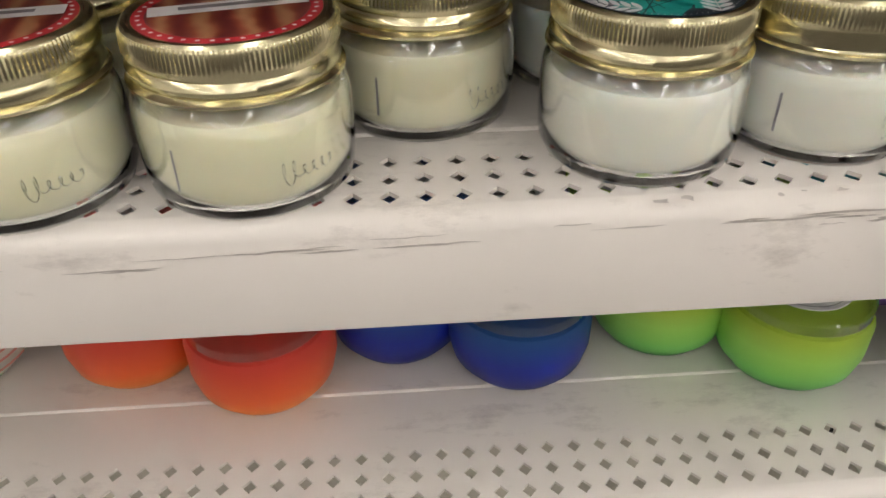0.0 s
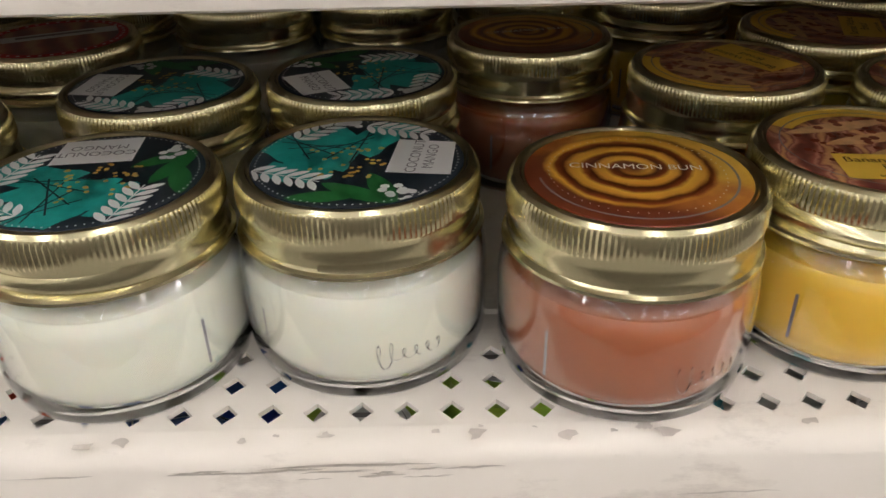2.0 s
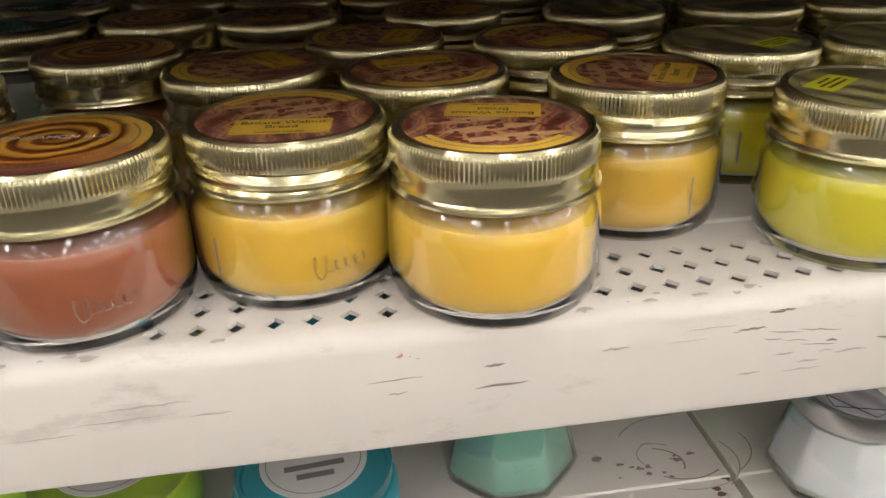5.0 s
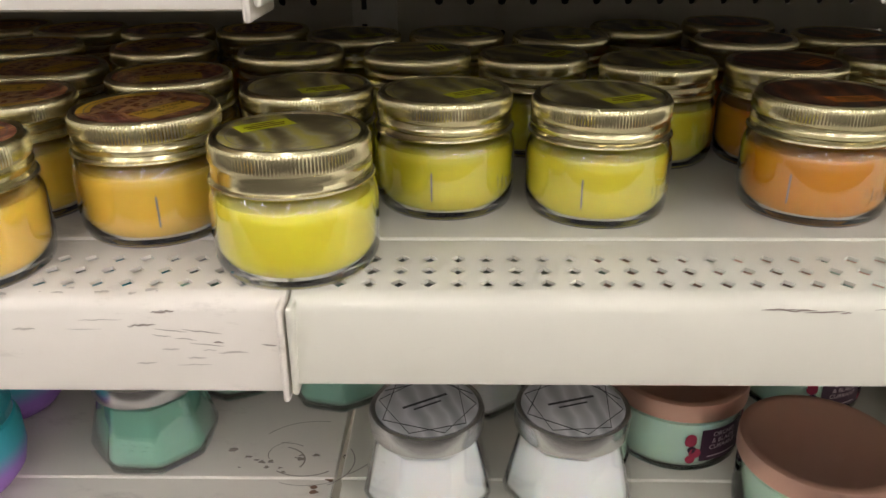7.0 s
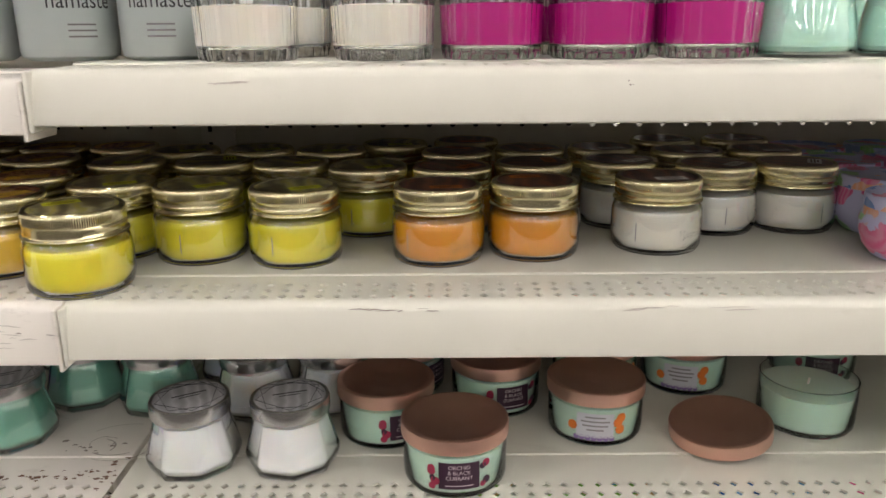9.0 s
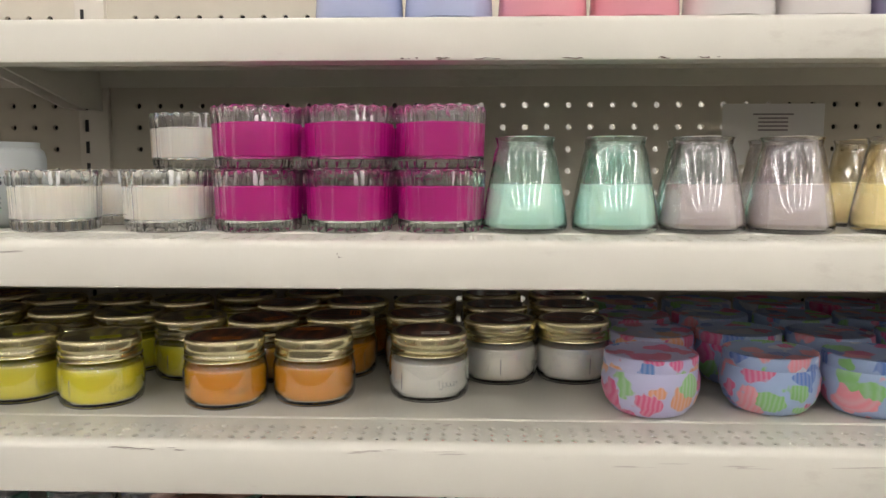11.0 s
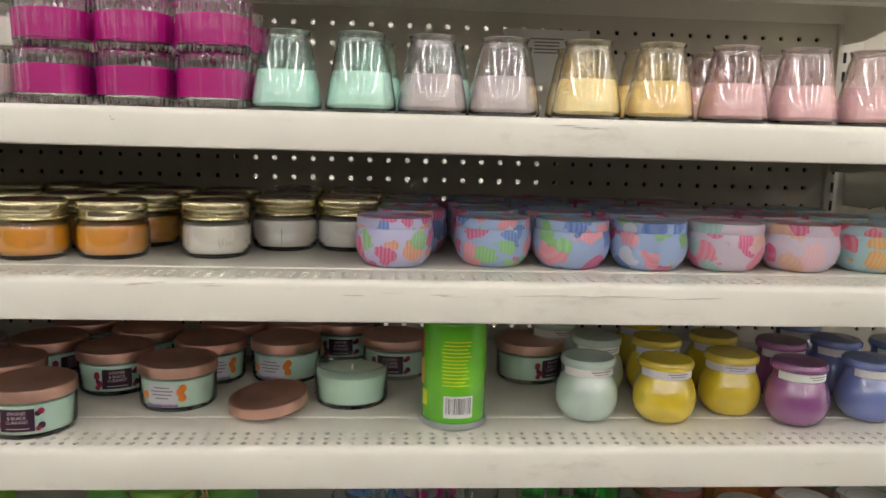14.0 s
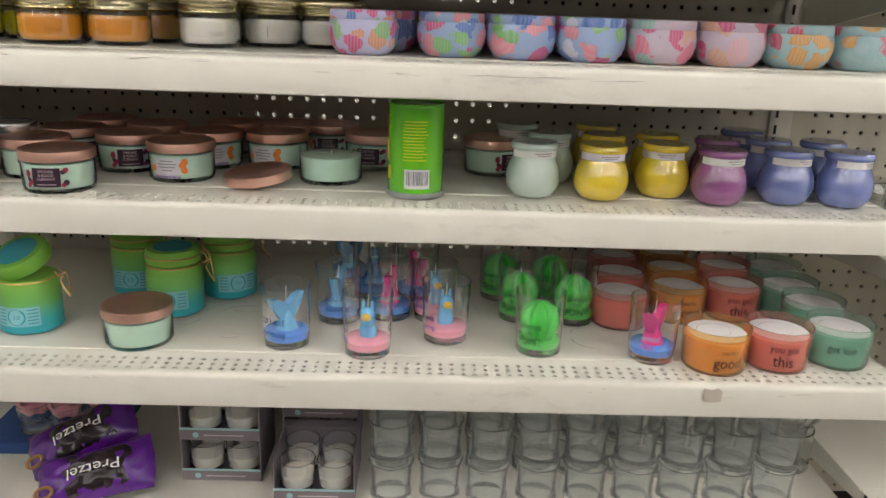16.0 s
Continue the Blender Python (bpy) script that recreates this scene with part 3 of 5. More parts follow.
PEAR = printed("yellow fruit print", [(0.0, (0.10, 0.08, 0.04)), (0.4, (0.24, 0.20, 0.08)), (0.7, (0.34, 0.31, 0.20)), (1.0, (0.40, 0.36, 0.06))], 16, 9, detail=5.0)
DUSK = printed("dark brown print", [(0.0, (0.04, 0.018, 0.012)), (0.6, (0.10, 0.035, 0.02)), (1.0, (0.22, 0.07, 0.03))], 24, 6)
RED_PRINT = printed("red brown print", [(0.0, (0.16, 0.02, 0.02)), (0.5, (0.30, 0.06, 0.03)), (1.0, (0.45, 0.22, 0.10))], 26, 6)
TAG_YELLOW = material("yellow tag", (0.80, 0.52, 0.06), 0.4)
TAG_LIME = material("lime tag", (0.66, 0.70, 0.02), 0.4)
TAG_ORANGE = material("orange tag", (0.62, 0.20, 0.04), 0.4)
CRUST = material("bread print", (0.60, 0.36, 0.17), 0.4, vary=0.5, vary_scale=260)
CRUMB = material("crumb print", (0.22, 0.045, 0.02), 0.5, vary=0.4, vary_scale=300)
BROWN_INK = material("brown ink", (0.10, 0.04, 0.01), 0.5, vary=0)
GREY_INK = material("grey ink", (0.25, 0.23, 0.24), 0.5, vary=0)
RED_INK = material("red ink", (0.50, 0.02, 0.03), 0.5, vary=0)


def rect(w, h, cx, cy, turn=0):
    c, s = math.cos(radians(turn)), math.sin(radians(turn))
    return [(cx + c * a - s * b, cy + s * a + c * b) for a, b in ((-w / 2, -h / 2), (w / 2, -h / 2), (w / 2, h / 2), (-w / 2, h / 2))]


L1, L2, L3 = LABEL_Z + 0.00008, LABEL_Z + 0.00016, LABEL_Z + 0.00026


def flat(name, z, *outlines):
    return mesh_of(name, *joined(*[sheet_vf(o, z) for o in outlines]), smooth=False)


def coconut_print(label):
    rnd = random.Random(3)
    part("teal_leaf", flat("teal_leaf", L1, inside(leaf(-0.010, 0.008, 0.038, 0.014, 15, 1)), inside(leaf(-0.012, -0.006, 0.026, 0.010, -150, 1)), inside(leaf(0.006, 0.020, 0.02, 0.007, 40, 1))), TEAL, label, "teal printed leaves")
    part("green_leaf", flat("green_leaf", L1, inside(leaf(0.004, -0.020, 0.022, 0.003, -25)), inside(leaf(0.010, -0.017, 0.02, 0.003, -60)), inside(leaf(-0.004, -0.023, 0.018, 0.003, 10))), LEAF_GREEN, label, "green printed blades")
    sprigs = []
    for x0, y0, turn in ((-0.026, -0.010, -14), (-0.002, 0.024, -16), (-0.020, 0.012, 58)):
        c, q = math.cos(radians(turn)), math.sin(radians(turn))
        for k in range(6):
            for side in (-1, 1):
                px, py = x0 + c * 0.0034 * k, y0 + q * 0.0034 * k
                a = turn + side * 48
                sprigs.append(inside(leaf(px + 0.0034 * math.cos(radians(a)), py + 0.0034 * math.sin(radians(a)), 0.0064, 0.0011, a)))
        sprigs.append(inside(rect(0.020, 0.0004, x0 + c * 0.010, y0 + q * 0.010, turn)))
    veins = [inside(rect(0.022, 0.0005, -0.010 + 0.003 * (k - 3), 0.008, 15 + 24 * (k - 3))) for k in range(7)]
    part("leaf_veins", flat("leaf_veins", L1 + 0.00004, *veins), NAVY, label)
    part("white_sprig", flat("white_sprig", L2, *sprigs), PAPER, label, "white printed sprigs")
    dots = [disc(6, 0.0007, rnd.uniform(-0.014, 0.008), rnd.uniform(-0.012, 0.008)) for _ in range(44)]
    part("gold_dots", flat("gold_dots", L2, *dots), DOT_GOLD, label, "gold printed dots")
    berries = [disc(7, 0.0013, 0.016 + rnd.uniform(-0.006, 0.006), -0.019 + rnd.uniform(-0.004, 0.004)) for _ in range(16)] + [disc(7, 0.0013, -0.008 + rnd.uniform(-0.006, 0.006), 0.025 + rnd.uniform(-0.002, 0.002)) for _ in range(12)]
    part("white_berries", flat("white_berries", L2, *[inside(d) for d in berries]), PAPER, label, "white printed berries")
    part("dotted_ring", mesh_of("dotted_ring", *ring_dots(0.0270, 90, 0.0003, L2), smooth=False), PAPER, label)
    tag = part("tag", flat("tag", L3, inside(rect(0.017, 0.022, 0.0175, 0.003), 0.0285)), PAPER, label, "white name tag")
    part("writing", flat_text("writing", "COCONUT\nMANGO", 0.0042, L3 + 0.0001, 0.0175, 0.003, 90), GREY_INK, tag)


def bun_print(label):
    part("grey_ring", mesh_of("grey_ring", *ring_vf(0.0246, 0.0252, L1, 48, 190, 400), smooth=False), GREY_INK, label)
    part("dotted_ring", mesh_of("dotted_ring", *ring_dots(0.0222, 60, 0.00022, L1), smooth=False), PAPER, label)
    part("writing", flat_text("writing", "CINNAMON BUN", 0.0043, L3, 0, 0.0032), PAPER, label, "white printed lettering")


def loaf_print(label):
    rnd = random.Random(5)
    part("yellow_crescent", mesh_of("yellow_crescent", *ring_vf(0.0225, 0.0284, L1, 40, 35, 150), smooth=False), TAG_YELLOW, label, "yellow printed edge")
    part("grey_ring", mesh_of("grey_ring", *ring_vf(0.0250, 0.0254, L2), smooth=False), GREY_INK, label)
    slices = [leaf(-0.006 + 0.007 * k, 0.014 - 0.008 * k, 0.036 - 0.004 * k, 0.0030, 20) for k in range(3)]
    for s in slices:
        part("bread_slice", flat("bread_slice", L1 + 0.00004, inside(s, 0.025)), CRUST, label, "printed tan bread slice")
    crumbs = [inside(disc(6, rnd.uniform(0.0005, 0.0016), rnd.uniform(-0.02, 0.02), rnd.uniform(-0.01, 0.02)), 0.025) for _ in range(60)]
    part("crumb_print", flat("crumb_print", L2, *crumbs), CRUMB, label)
    tag = part("tag", flat("tag", L2, rect(0.031, 0.0155, 0.001, -0.0135)), TAG_YELLOW, label, "yellow name tag")
    part("writing", flat_text("writing", "Banana Walnut\nBread", 0.0044, L3, 0.001, -0.0120), BROWN_INK, tag)
    part("small_writing", flat_text("small_writing", "scented candle", 0.0026, L3, 0.001, -0.0192), BROWN_INK, tag)


def tag_print(mat):
    def make(label):
        part("ring", mesh_of("ring", *ring_vf(0.0250, 0.0254, L1), smooth=False), GREY_INK, label)
        tag = part("tag", flat("tag", L2, rect(0.024, 0.011, 0.006, -0.0135, 6)), mat, label, "coloured name tag")
        part("writing", flat("writing", L3, *[rect(w, 0.0012, 0.006, -0.011 - 0.0026 * k, 6) for k, w in enumerate((0.016, 0.018, 0.010))]), BROWN_INK, tag)
    return make


def band_print(label):
    part("red_ring", mesh_of("red_ring", *ring_vf(0.0246, 0.0284, L1), smooth=False), RED_INK, label)
    tag = part("tag", flat("tag", L2, rect(0.048, 0.009, 0.0, 0.004, 4)), PAPER, label, "white name band")
    part("writing", flat("writing", L3, rect(0.030, 0.003, 0, 0.0045, 4)), GREY_INK, tag)
    part("sprinkle", mesh_of("sprinkle", *ring_dots(0.0264, 40, 0.0008, L2), smooth=False), PAPER, label)


def mason_jar(label, wax_mat, label_mat, decorate, spots, thread=0):
    """One jar and its copies; spots: x, y, turn."""
    jar = thing("mason_jar_candle", label, "candle", "mason jar candles on the shelf")
    part("glass", MASON_GLASS.copy(), GLASS, jar).visible_shadow = False
    part("wax", MASON_WAX.copy(), wax_mat, jar)
    part("lid", MASON_LID.copy(), GOLD, jar, "ribbed brass screw lid").matrix_basis = pose(0, 0, 0, 0, 0, thread)
    part("mould_mark", SEAM.copy(), GREY_INK, jar)
    part("embossing", EMBOSS.copy(), GLASS, jar, "raised glass script")
    lab = part("lid_label", MASON_LABEL.copy(), label_mat, jar, "round printed paper label")
    decorate(lab)
    for k, (x, y, turn) in enumerate(spots):
        m = pose(x, y, Z[2] + (0.0012 if y > 0.065 else 0.0), 0, 0, turn)
        if k:
            copy_thing(jar, m)
        else:
            jar.matrix_basis = m


mason_jar("small clear mason jar candle with cream wax and brass lid", CREAM_WAX, RED_PRINT, band_print,
          [(-0.618, 0.032, 5), (-0.545, 0.034, 8), (-0.4855, 0.079, 10), (-0.692, 0.046, 0), (-0.620, 0.106, 40), (-0.550, 0.112, 100), (-0.476, 0.176, 20), (-0.690, 0.122, 200), (-0.622, 0.180, 0), (-0.552, 0.190, 160), (-0.484, 0.252, 60), (-0.62, 0.254, 30), (-0.552, 0.266, 80)], 120)
mason_jar("small clear mason jar candle with white wax and leafy lid label", WHITE_WAX, NAVY, coconut_print,
          [(-0.4115, 0.042, 95), (-0.3435, 0.050, -8), (-0.4155, 0.114, 172), (-0.3475, 0.121, 205), (-0.4140, 0.244, 10), (-0.3450, 0.250, 60), (-0.418, 0.318, 0), (-0.347, 0.322, 0)])
mason_jar("small clear mason jar candle with reddish brown cinnamon wax", CINNAMON_WAX, BUN, bun_print, [(-0.2715, 0.0375, -6), (-0.284, 0.168, 10), (-0.276, 0.256, 70), (-0.273, 0.330, 200)])
mason_jar("small clear mason jar candle with warm yellow wax", BANANA_WAX, LOAF, loaf_print,
          [(-0.2030, 0.0505, -7), (-0.1385, 0.0265, 165), (-0.0735, 0.0745, 60), (-0.2210, 0.1215, 120), (-0.1505, 0.0985, 190), (-0.1650, 0.170, 70), (-0.0880, 0.1490, 20), (-0.2120, 0.244, 0), (-0.122, 0.238, 50),
           (-0.143, 0.309, 30), (-0.210, 0.317, 60), (-0.074, 0.310, 80)], 180)
mason_jar("small clear mason jar candle with lime yellow wax", LIME_WAX, PEAR, tag_print(TAG_LIME),
          [(-0.001, 0.037, 210), (0.0605, 0.1075, 30), (0.1345, 0.097, 20), (-0.0085, 0.119, 20), (-0.036, 0.218, 0), (0.042, 0.214, 100), (0.112, 0.206, 50), (0.181, 0.184, 20), (-0.005, 0.283, 20), (0.066, 0.286, 20), (0.137, 0.278, 0), (0.196, 0.316, 0)], 120)
mason_jar("small clear mason jar candle with orange wax", ORANGE_WAX, DUSK, tag_print(TAG_ORANGE),
          [(0.2405, 0.099, 0), (0.3135, 0.111, 180), (0.252, 0.179, 40), (0.322, 0.196, 90), (0.257, 0.262, 150), (0.327, 0.276, 20), (0.268, 0.334, 0)], 150)
mason_jar("small clear mason jar candle with off-white wax", OAT_WAX, DUSK, tag_print(PAPER),
          [(0.411, 0.126, 0), (0.474, 0.182, 40), (0.543, 0.186, 60), (0.398, 0.206, 30), (0.398, 0.282, 0), (0.472, 0.258, 0), (0.546, 0.262, 0), (0.47, 0.334, 0), (0.545, 0.338, 0)], 150)


# ---- other candles ----
def placed(ob, spots, level, lift=0.0):
    """Sets a thing at the first spot and copies it to the others; spots: x, y, turn."""
    for k, (x, y, turn) in enumerate(spots):
        m = pose(x, y, Z[level] + lift + (0.0012 if y - FRONT[level] > 0.062 else 0.0), 0, 0, turn)
        if k:
            copy_thing(ob, m)
        else:
            ob.matrix_basis = m


def clear(ob):
    """Glass lets the light through to the wax."""
    ob.visible_shadow = False
    return ob


# painted tins
TIN_BODY = lathe("body", [(0.0, 0.001), (0.024, 0.0), (0.029, 0.002), (0.0355, 0.010), (0.0388, 0.020), (0.0392, 0.029), (0.0372, 0.038), (0.0352, 0.0405), (0.0, 0.0405)], 44)
TIN_LID = lathe("lid", [(0.0362, 0.0388), (0.0370, 0.0384), (0.0374, 0.0395), (0.0374, 0.0465), (0.0368, 0.0482), (0.0345, 0.0486), (0.0330, 0.0478), (0.0, 0.0478)], 44)
BLUE_TIN = patches("pale blue printed tin", (0.34, 0.45, 0.68), [(0.62, 0.08, 0.26), (0.24, 0.52, 0.18), (0.10, 0.20, 0.55), (0.75, 0.28, 0.34), (0.60, 0.62, 0.72), (0.60, 0.10, 0.24)], 46)
LILAC_TIN = patches("lilac printed tin", (0.52, 0.52, 0.74), [(0.62, 0.10, 0.24), (0.10, 0.22, 0.55), (0.70, 0.32, 0.18), (0.66, 0.10, 0.28), (0.26, 0.52, 0.22)], 46)
PINK_TIN = patches("pink printed tin", (0.60, 0.52, 0.62), [(0.72, 0.20, 0.30), (0.70, 0.42, 0.30), (0.62, 0.10, 0.24), (0.30, 0.50, 0.46), (0.72, 0.45, 0.50)], 40)
TEAL_TIN = patches("pale teal printed tin", (0.36, 0.54, 0.58), [(0.70, 0.36, 0.10), (0.66, 0.12, 0.20), (0.36, 0.54, 0.58), (0.36, 0.54, 0.58), (0.62, 0.30, 0.34)], 44)


def tin(mat, label, spots):
    t = thing("tin_candle", label, "candle", "printed tin candles on the shelf")
    part("body", TIN_BODY.copy(), mat, t)
    part("lid", TIN_LID.copy(), mat, t, "printed tin lid")
    placed(t, spots, 2)


tin(LILAC_TIN, "round lilac tin candle printed with coloured macarons", [(0.593, 0.088, 10), (0.612, 0.170, 70), (0.612, 0.252, 130), (0.618, 0.334, 10)])
tin(BLUE_TIN, "round pale blue tin candle printed with pastel cupcakes", [(0.692, 0.098, 0), (0.771, 0.092, 40), (0.850, 0.089, 90), (0.694, 0.180, 10), (0.774, 0.174, 60), (0.854, 0.172, 90), (0.692, 0.262, 10), (0.773, 0.256, 60), (0.853, 0.254, 90), (0.7, 0.338, 0), (0.78, 0.337, 0), (0.86, 0.336, 20)])
tin(PINK_TIN, "round pink tin candle printed with doughnuts", [(0.930, 0.090, 10), (1.010, 0.092, 20), (0.934, 0.172, 10), (1.014, 0.174, 60), (0.932, 0.254, 90), (1.012, 0.256, 40), (0.94, 0.337, 0)])
tin(TEAL_TIN, "round pale teal tin candle printed with small cakes", [(1.088, 0.094, 10), (1.164, 0.094, 60), (1.092, 0.176, 40), (1.166, 0.176, 100), (1.09, 0.258, 0)])

# copper lidded glass candles
COP_GLASS = lathe("glass", [(0.0, 0.001), (0.030, 0.0), (0.0365, 0.0008), (0.0385, 0.004), (0.0388, 0.010), (0.0388, 0.0415), (0.0378, 0.0415), (0.0378, 0.009), (0.0365, 0.0055), (0.0, 0.005)], 44)
COP_BASE_GLASS = material("thick green base glass", (0.84, 0.92, 0.88), 0.03, glass=1.0, vary=0)
COP_WAX = lathe("wax", [(0.0, 0.0054), (0.0362, 0.0058), (0.0376, 0.0095), (0.0376, 0.0325), (0.0345, 0.0333), (0.0, 0.0330)], 40)
COP_LID = lathe("lid", [(0.0396, 0.0362), (0.0400, 0.0359), (0.0402, 0.0367), (0.0402, 0.0448), (0.0398, 0.0464), (0.0385, 0.0470), (0.0350, 0.0468), (0.0335, 0.0458), (0.0, 0.0456)], 56)
PLUM = material("plum label", (0.040, 0.012, 0.030), 0.4)
GREY_LABEL = material("grey white label", (0.56, 0.56, 0.60), 0.45)
BERRY = material("berry print", (0.34, 0.02, 0.06), 0.4, vary=0.3, vary_scale=400)
ORANGE_INK = material("orange fruit print", (0.75, 0.20, 0.03), 0.4, vary=0.2, vary_scale=400)
LAVENDER_INK = material("lavender print", (0.22, 0.14, 0.34), 0.4, vary=0.3, vary_scale=400)
GREEN_INK = material("green leaf ink", (0.06, 0.22, 0.06), 0.4)
PALE_INK = material("pale ink", (0.60, 0.50, 0.52), 0.5, vary=0)


def spot_vf(r, a, z, size, n=8):
    vs = []
    for k in range(n):
        t = 2 * math.pi * k / n
        u = radians(a) + size * math.cos(t) / r
        vs.append((r * math.sin(u), -r * math.cos(u), z + size * math.sin(t)))
    return vs, [list(range(n))]


def copper_candle(variant, label, spots, level, lid=True, front=True):
    c = thing("copper_lid_candle", label, "candle", "copper lidded candles")
    clear(part("glass", COP_GLASS.copy(), COP_BASE_GLASS, c))
    part("wax", COP_WAX.copy(), MINT_WAX, c)
    if lid:
        li = part("lid", COP_LID.copy(), COPPER, c, "rose copper metal lid")
        part("embossed_writing", mesh_of("embossed_writing", *joined(*[sheet_vf(rect(w, 0.0016, 0, 0.004 - 0.0045 * k), 0.04575) for k, w in enumerate((0.022, 0.010))], sheet_vf(disc(10, 0.004, 0, -0.012), 0.04575)), smooth=False), COPPER, li)
    else:
        part("wick", mesh_of("wick", *tube_vf([(0, 0, 0.0312), (0.001, 0, 0.038)], 0.0009)), WICK, c)
    if front:
        r = 0.0390
        lab = part("label", arc("label", r, -22, 22, 0.009, 0.030, 10), PLUM if variant == 0 else GREY_LABEL, c, "dark plum paper label" if variant == 0 else "pale grey paper label")
        if variant == 0:
            part("writing", round_text("writing", "ORCHID\n& BLACK\nCURRANT", 0.0042, r + 0.0001, 0.0220, 0), PALE_INK, lab)
            part("small_writing", mesh_of("small_writing", *arc_vf(r + 0.0001, -15, 15, 0.0115, 0.0122)), PALE_INK, lab)
            rnd = random.Random(8)
            for k in range(9):
                a = rnd.choice((-1, 1)) * rnd.uniform(25, 36)
                part("berry", mesh_of("berry", *spot_vf(r, a, rnd.uniform(0.010, 0.029), rnd.uniform(0.0022, 0.0036))), BERRY if k % 3 else PLUM, lab)
        else:
            part("writing", mesh_of("writing", *joined(*[arc_vf(r + 0.0001, -w, w, 0.026 - 0.0036 * k, 0.0274 - 0.0036 * k) for k, w in enumerate((12, 17, 15, 10))])), GREY_INK, lab)
            for k in range(4):
                part("orange_segment", mesh_of("orange_segment", *spot_vf(r, (27, 30, -27, 31)[k], (0.022, 0.016, 0.018, 0.026)[k], 0.0042)), ORANGE_INK, lab)
            for k in range(7):
                part("flower", mesh_of("flower", *spot_vf(r, -22 + 7 * k, 0.0085, 0.0024)), LAVENDER_INK, lab)
    placed(c, spots, level)
    return c


copper_candle(0, "mint wax glass candle with copper lid and plum label", [(0.252, 0.056, 4), (0.196, 0.122, 30), (0.290, 0.172, 20), (0.205, 0.208, 60), (0.598, 0.228, -10), (0.757, 0.215, 35), (0.53, 0.300, 0), (0.30, 0.256, 80), (0.215, 0.292, 40)], 3)
copper_candle(1, "mint wax glass candle with copper lid and pale label", [(0.370, 0.124, -10), (0.385, 0.208, 20), (0.470, 0.212, -20), (0.396, 0.292, 20), (0.475, 0.296, 20)], 3)
copper_candle(0, "opened mint wax glass candle without its lid", [(0.550, 0.132, 0)], 3, lid=False, front=False)
copper_candle(0, "mint wax glass candle with plain back and copper lid", [(0.335, 0.033, 10)], 4, front=False)
loose = thing("loose_lid", "loose rose copper candle lid leaning on the shelf", "lid", at=pose(0.468, 0.100, Z[3] + 0.0055, 2, -7, 15) @ Matrix.Translation((0, 0, -0.034)))
shell = part("lid_shell", COP_LID.copy(), COPPER, loose)
part("embossed_mark", mesh_of("embossed_mark", *sheet_vf(disc(10, 0.004, 0, -0.012), 0.04575), smooth=False), COPPER, loose)

# octagonal jars
def octagon(a, i):
    """Eight flats with softened corners."""
    d = a % (math.pi / 4) - math.pi / 8
    return 0.22 + 0.78 * min(1.0, math.cos(math.pi / 8) / math.cos(d) * 1.0), 0.0


OCT_GLASS = lathe("glass", [(0.0, 0.001), (0.028, 0.0), (0.0325, 0.0008), (0.0350, 0.004), (0.0362, 0.0105), (0.0275, 0.0440), (0.0255, 0.0480), (0.0235, 0.0480), (0.0258, 0.0440), (0.0348, 0.0110), (0.0335, 0.0068), (0.0, 0.0062)], 64, octagon, 70)
OCT_WAX = lathe("wax", [(0.0, 0.0064), (0.0328, 0.0072), (0.0343, 0.0112), (0.0266, 0.0402), (0.0, 0.0406)], 64, octagon, 70)
OCT_LID = lathe("lid", [(0.0288, 0.0450), (0.0298, 0.0446), (0.0301, 0.0454), (0.0301, 0.0535), (0.0296, 0.0556), (0.0284, 0.0562), (0.0274, 0.0556), (0.0, 0.0556)], 48)
OCT_PRINT = printed("grey wood print", [(0.0, (0.42, 0.42, 0.44)), (0.5, (0.58, 0.58, 0.60)), (1.0, (0.34, 0.34, 0.36))], 18, 3)


def oct_jar(wax_mat, glass_mat, label, spots):
    c = thing("octagonal_jar_candle", label, "candle", "octagonal jar candles")
    clear(part("glass", OCT_GLASS.copy(), glass_mat, c))
    part("wax", OCT_WAX.copy(), wax_mat, c)
    part("lid", OCT_LID.copy(), SILVER, c, "silver metal lid")
    lab = part("lid_label", lathe("lid_label", [(0.0270, 0.0557), (0.0268, 0.0559), (0.0, 0.0559)], 40), OCT_PRINT, c, "round grey printed label")
    pts = [(0.0258 * math.cos(radians(a)), 0.0258 * math.sin(radians(a)), 0.0561) for a in (0, 70, 150, 230, 300, 30, 110, 190, 270, 340, 50, 130)]
    for a, b in zip(pts, pts[1:]):
        part("black_line", mesh_of("black_line", *tube_vf([a, b], 0.0002, 4)), INK, lab)
    part("writing", flat("writing", 0.0562, rect(0.026, 0.0018, 0, 0.003, 8), rect(0.016, 0.0014, 0, -0.001, 8)), INK, lab)
    placed(c, spots, 3)


oct_jar(SNOW_WAX, GLASS, "faceted white jar candle with silver lid", [(0.051, 0.070, 22), (0.127, 0.071, 10), (0.078, 0.162, 15), (0.146, 0.168, 0), (0.04, 0.238, 0)])
oct_jar(material("green wax", (0.32, 0.54, 0.44), 0.35, sss=0.3), GREEN_GLASS, "faceted sea green jar candle with silver lid", [(-0.112, 0.109, 22), (-0.082, 0.182, 0), (-0.010, 0.170, 10), (-0.13, 0.262, 0), (-0.05, 0.3, 0)])

# bowls with graded colour in the other bay
BOWL = lathe("bowl", [(0.0, 0.001), (0.022, 0.0), (0.029, 0.003), (0.0345, 0.010), (0.0368, 0.020), (0.0368, 0.036), (0.0350, 0.041), (0.0325, 0.0425), (0.0315, 0.041), (0.0, 0.040)], 44)
BOWL_LID = lathe("clear_lid", [(0.0338, 0.0425), (0.0345, 0.0432), (0.0345, 0.0485), (0.0330, 0.050), (0.0, 0.050)], 44)


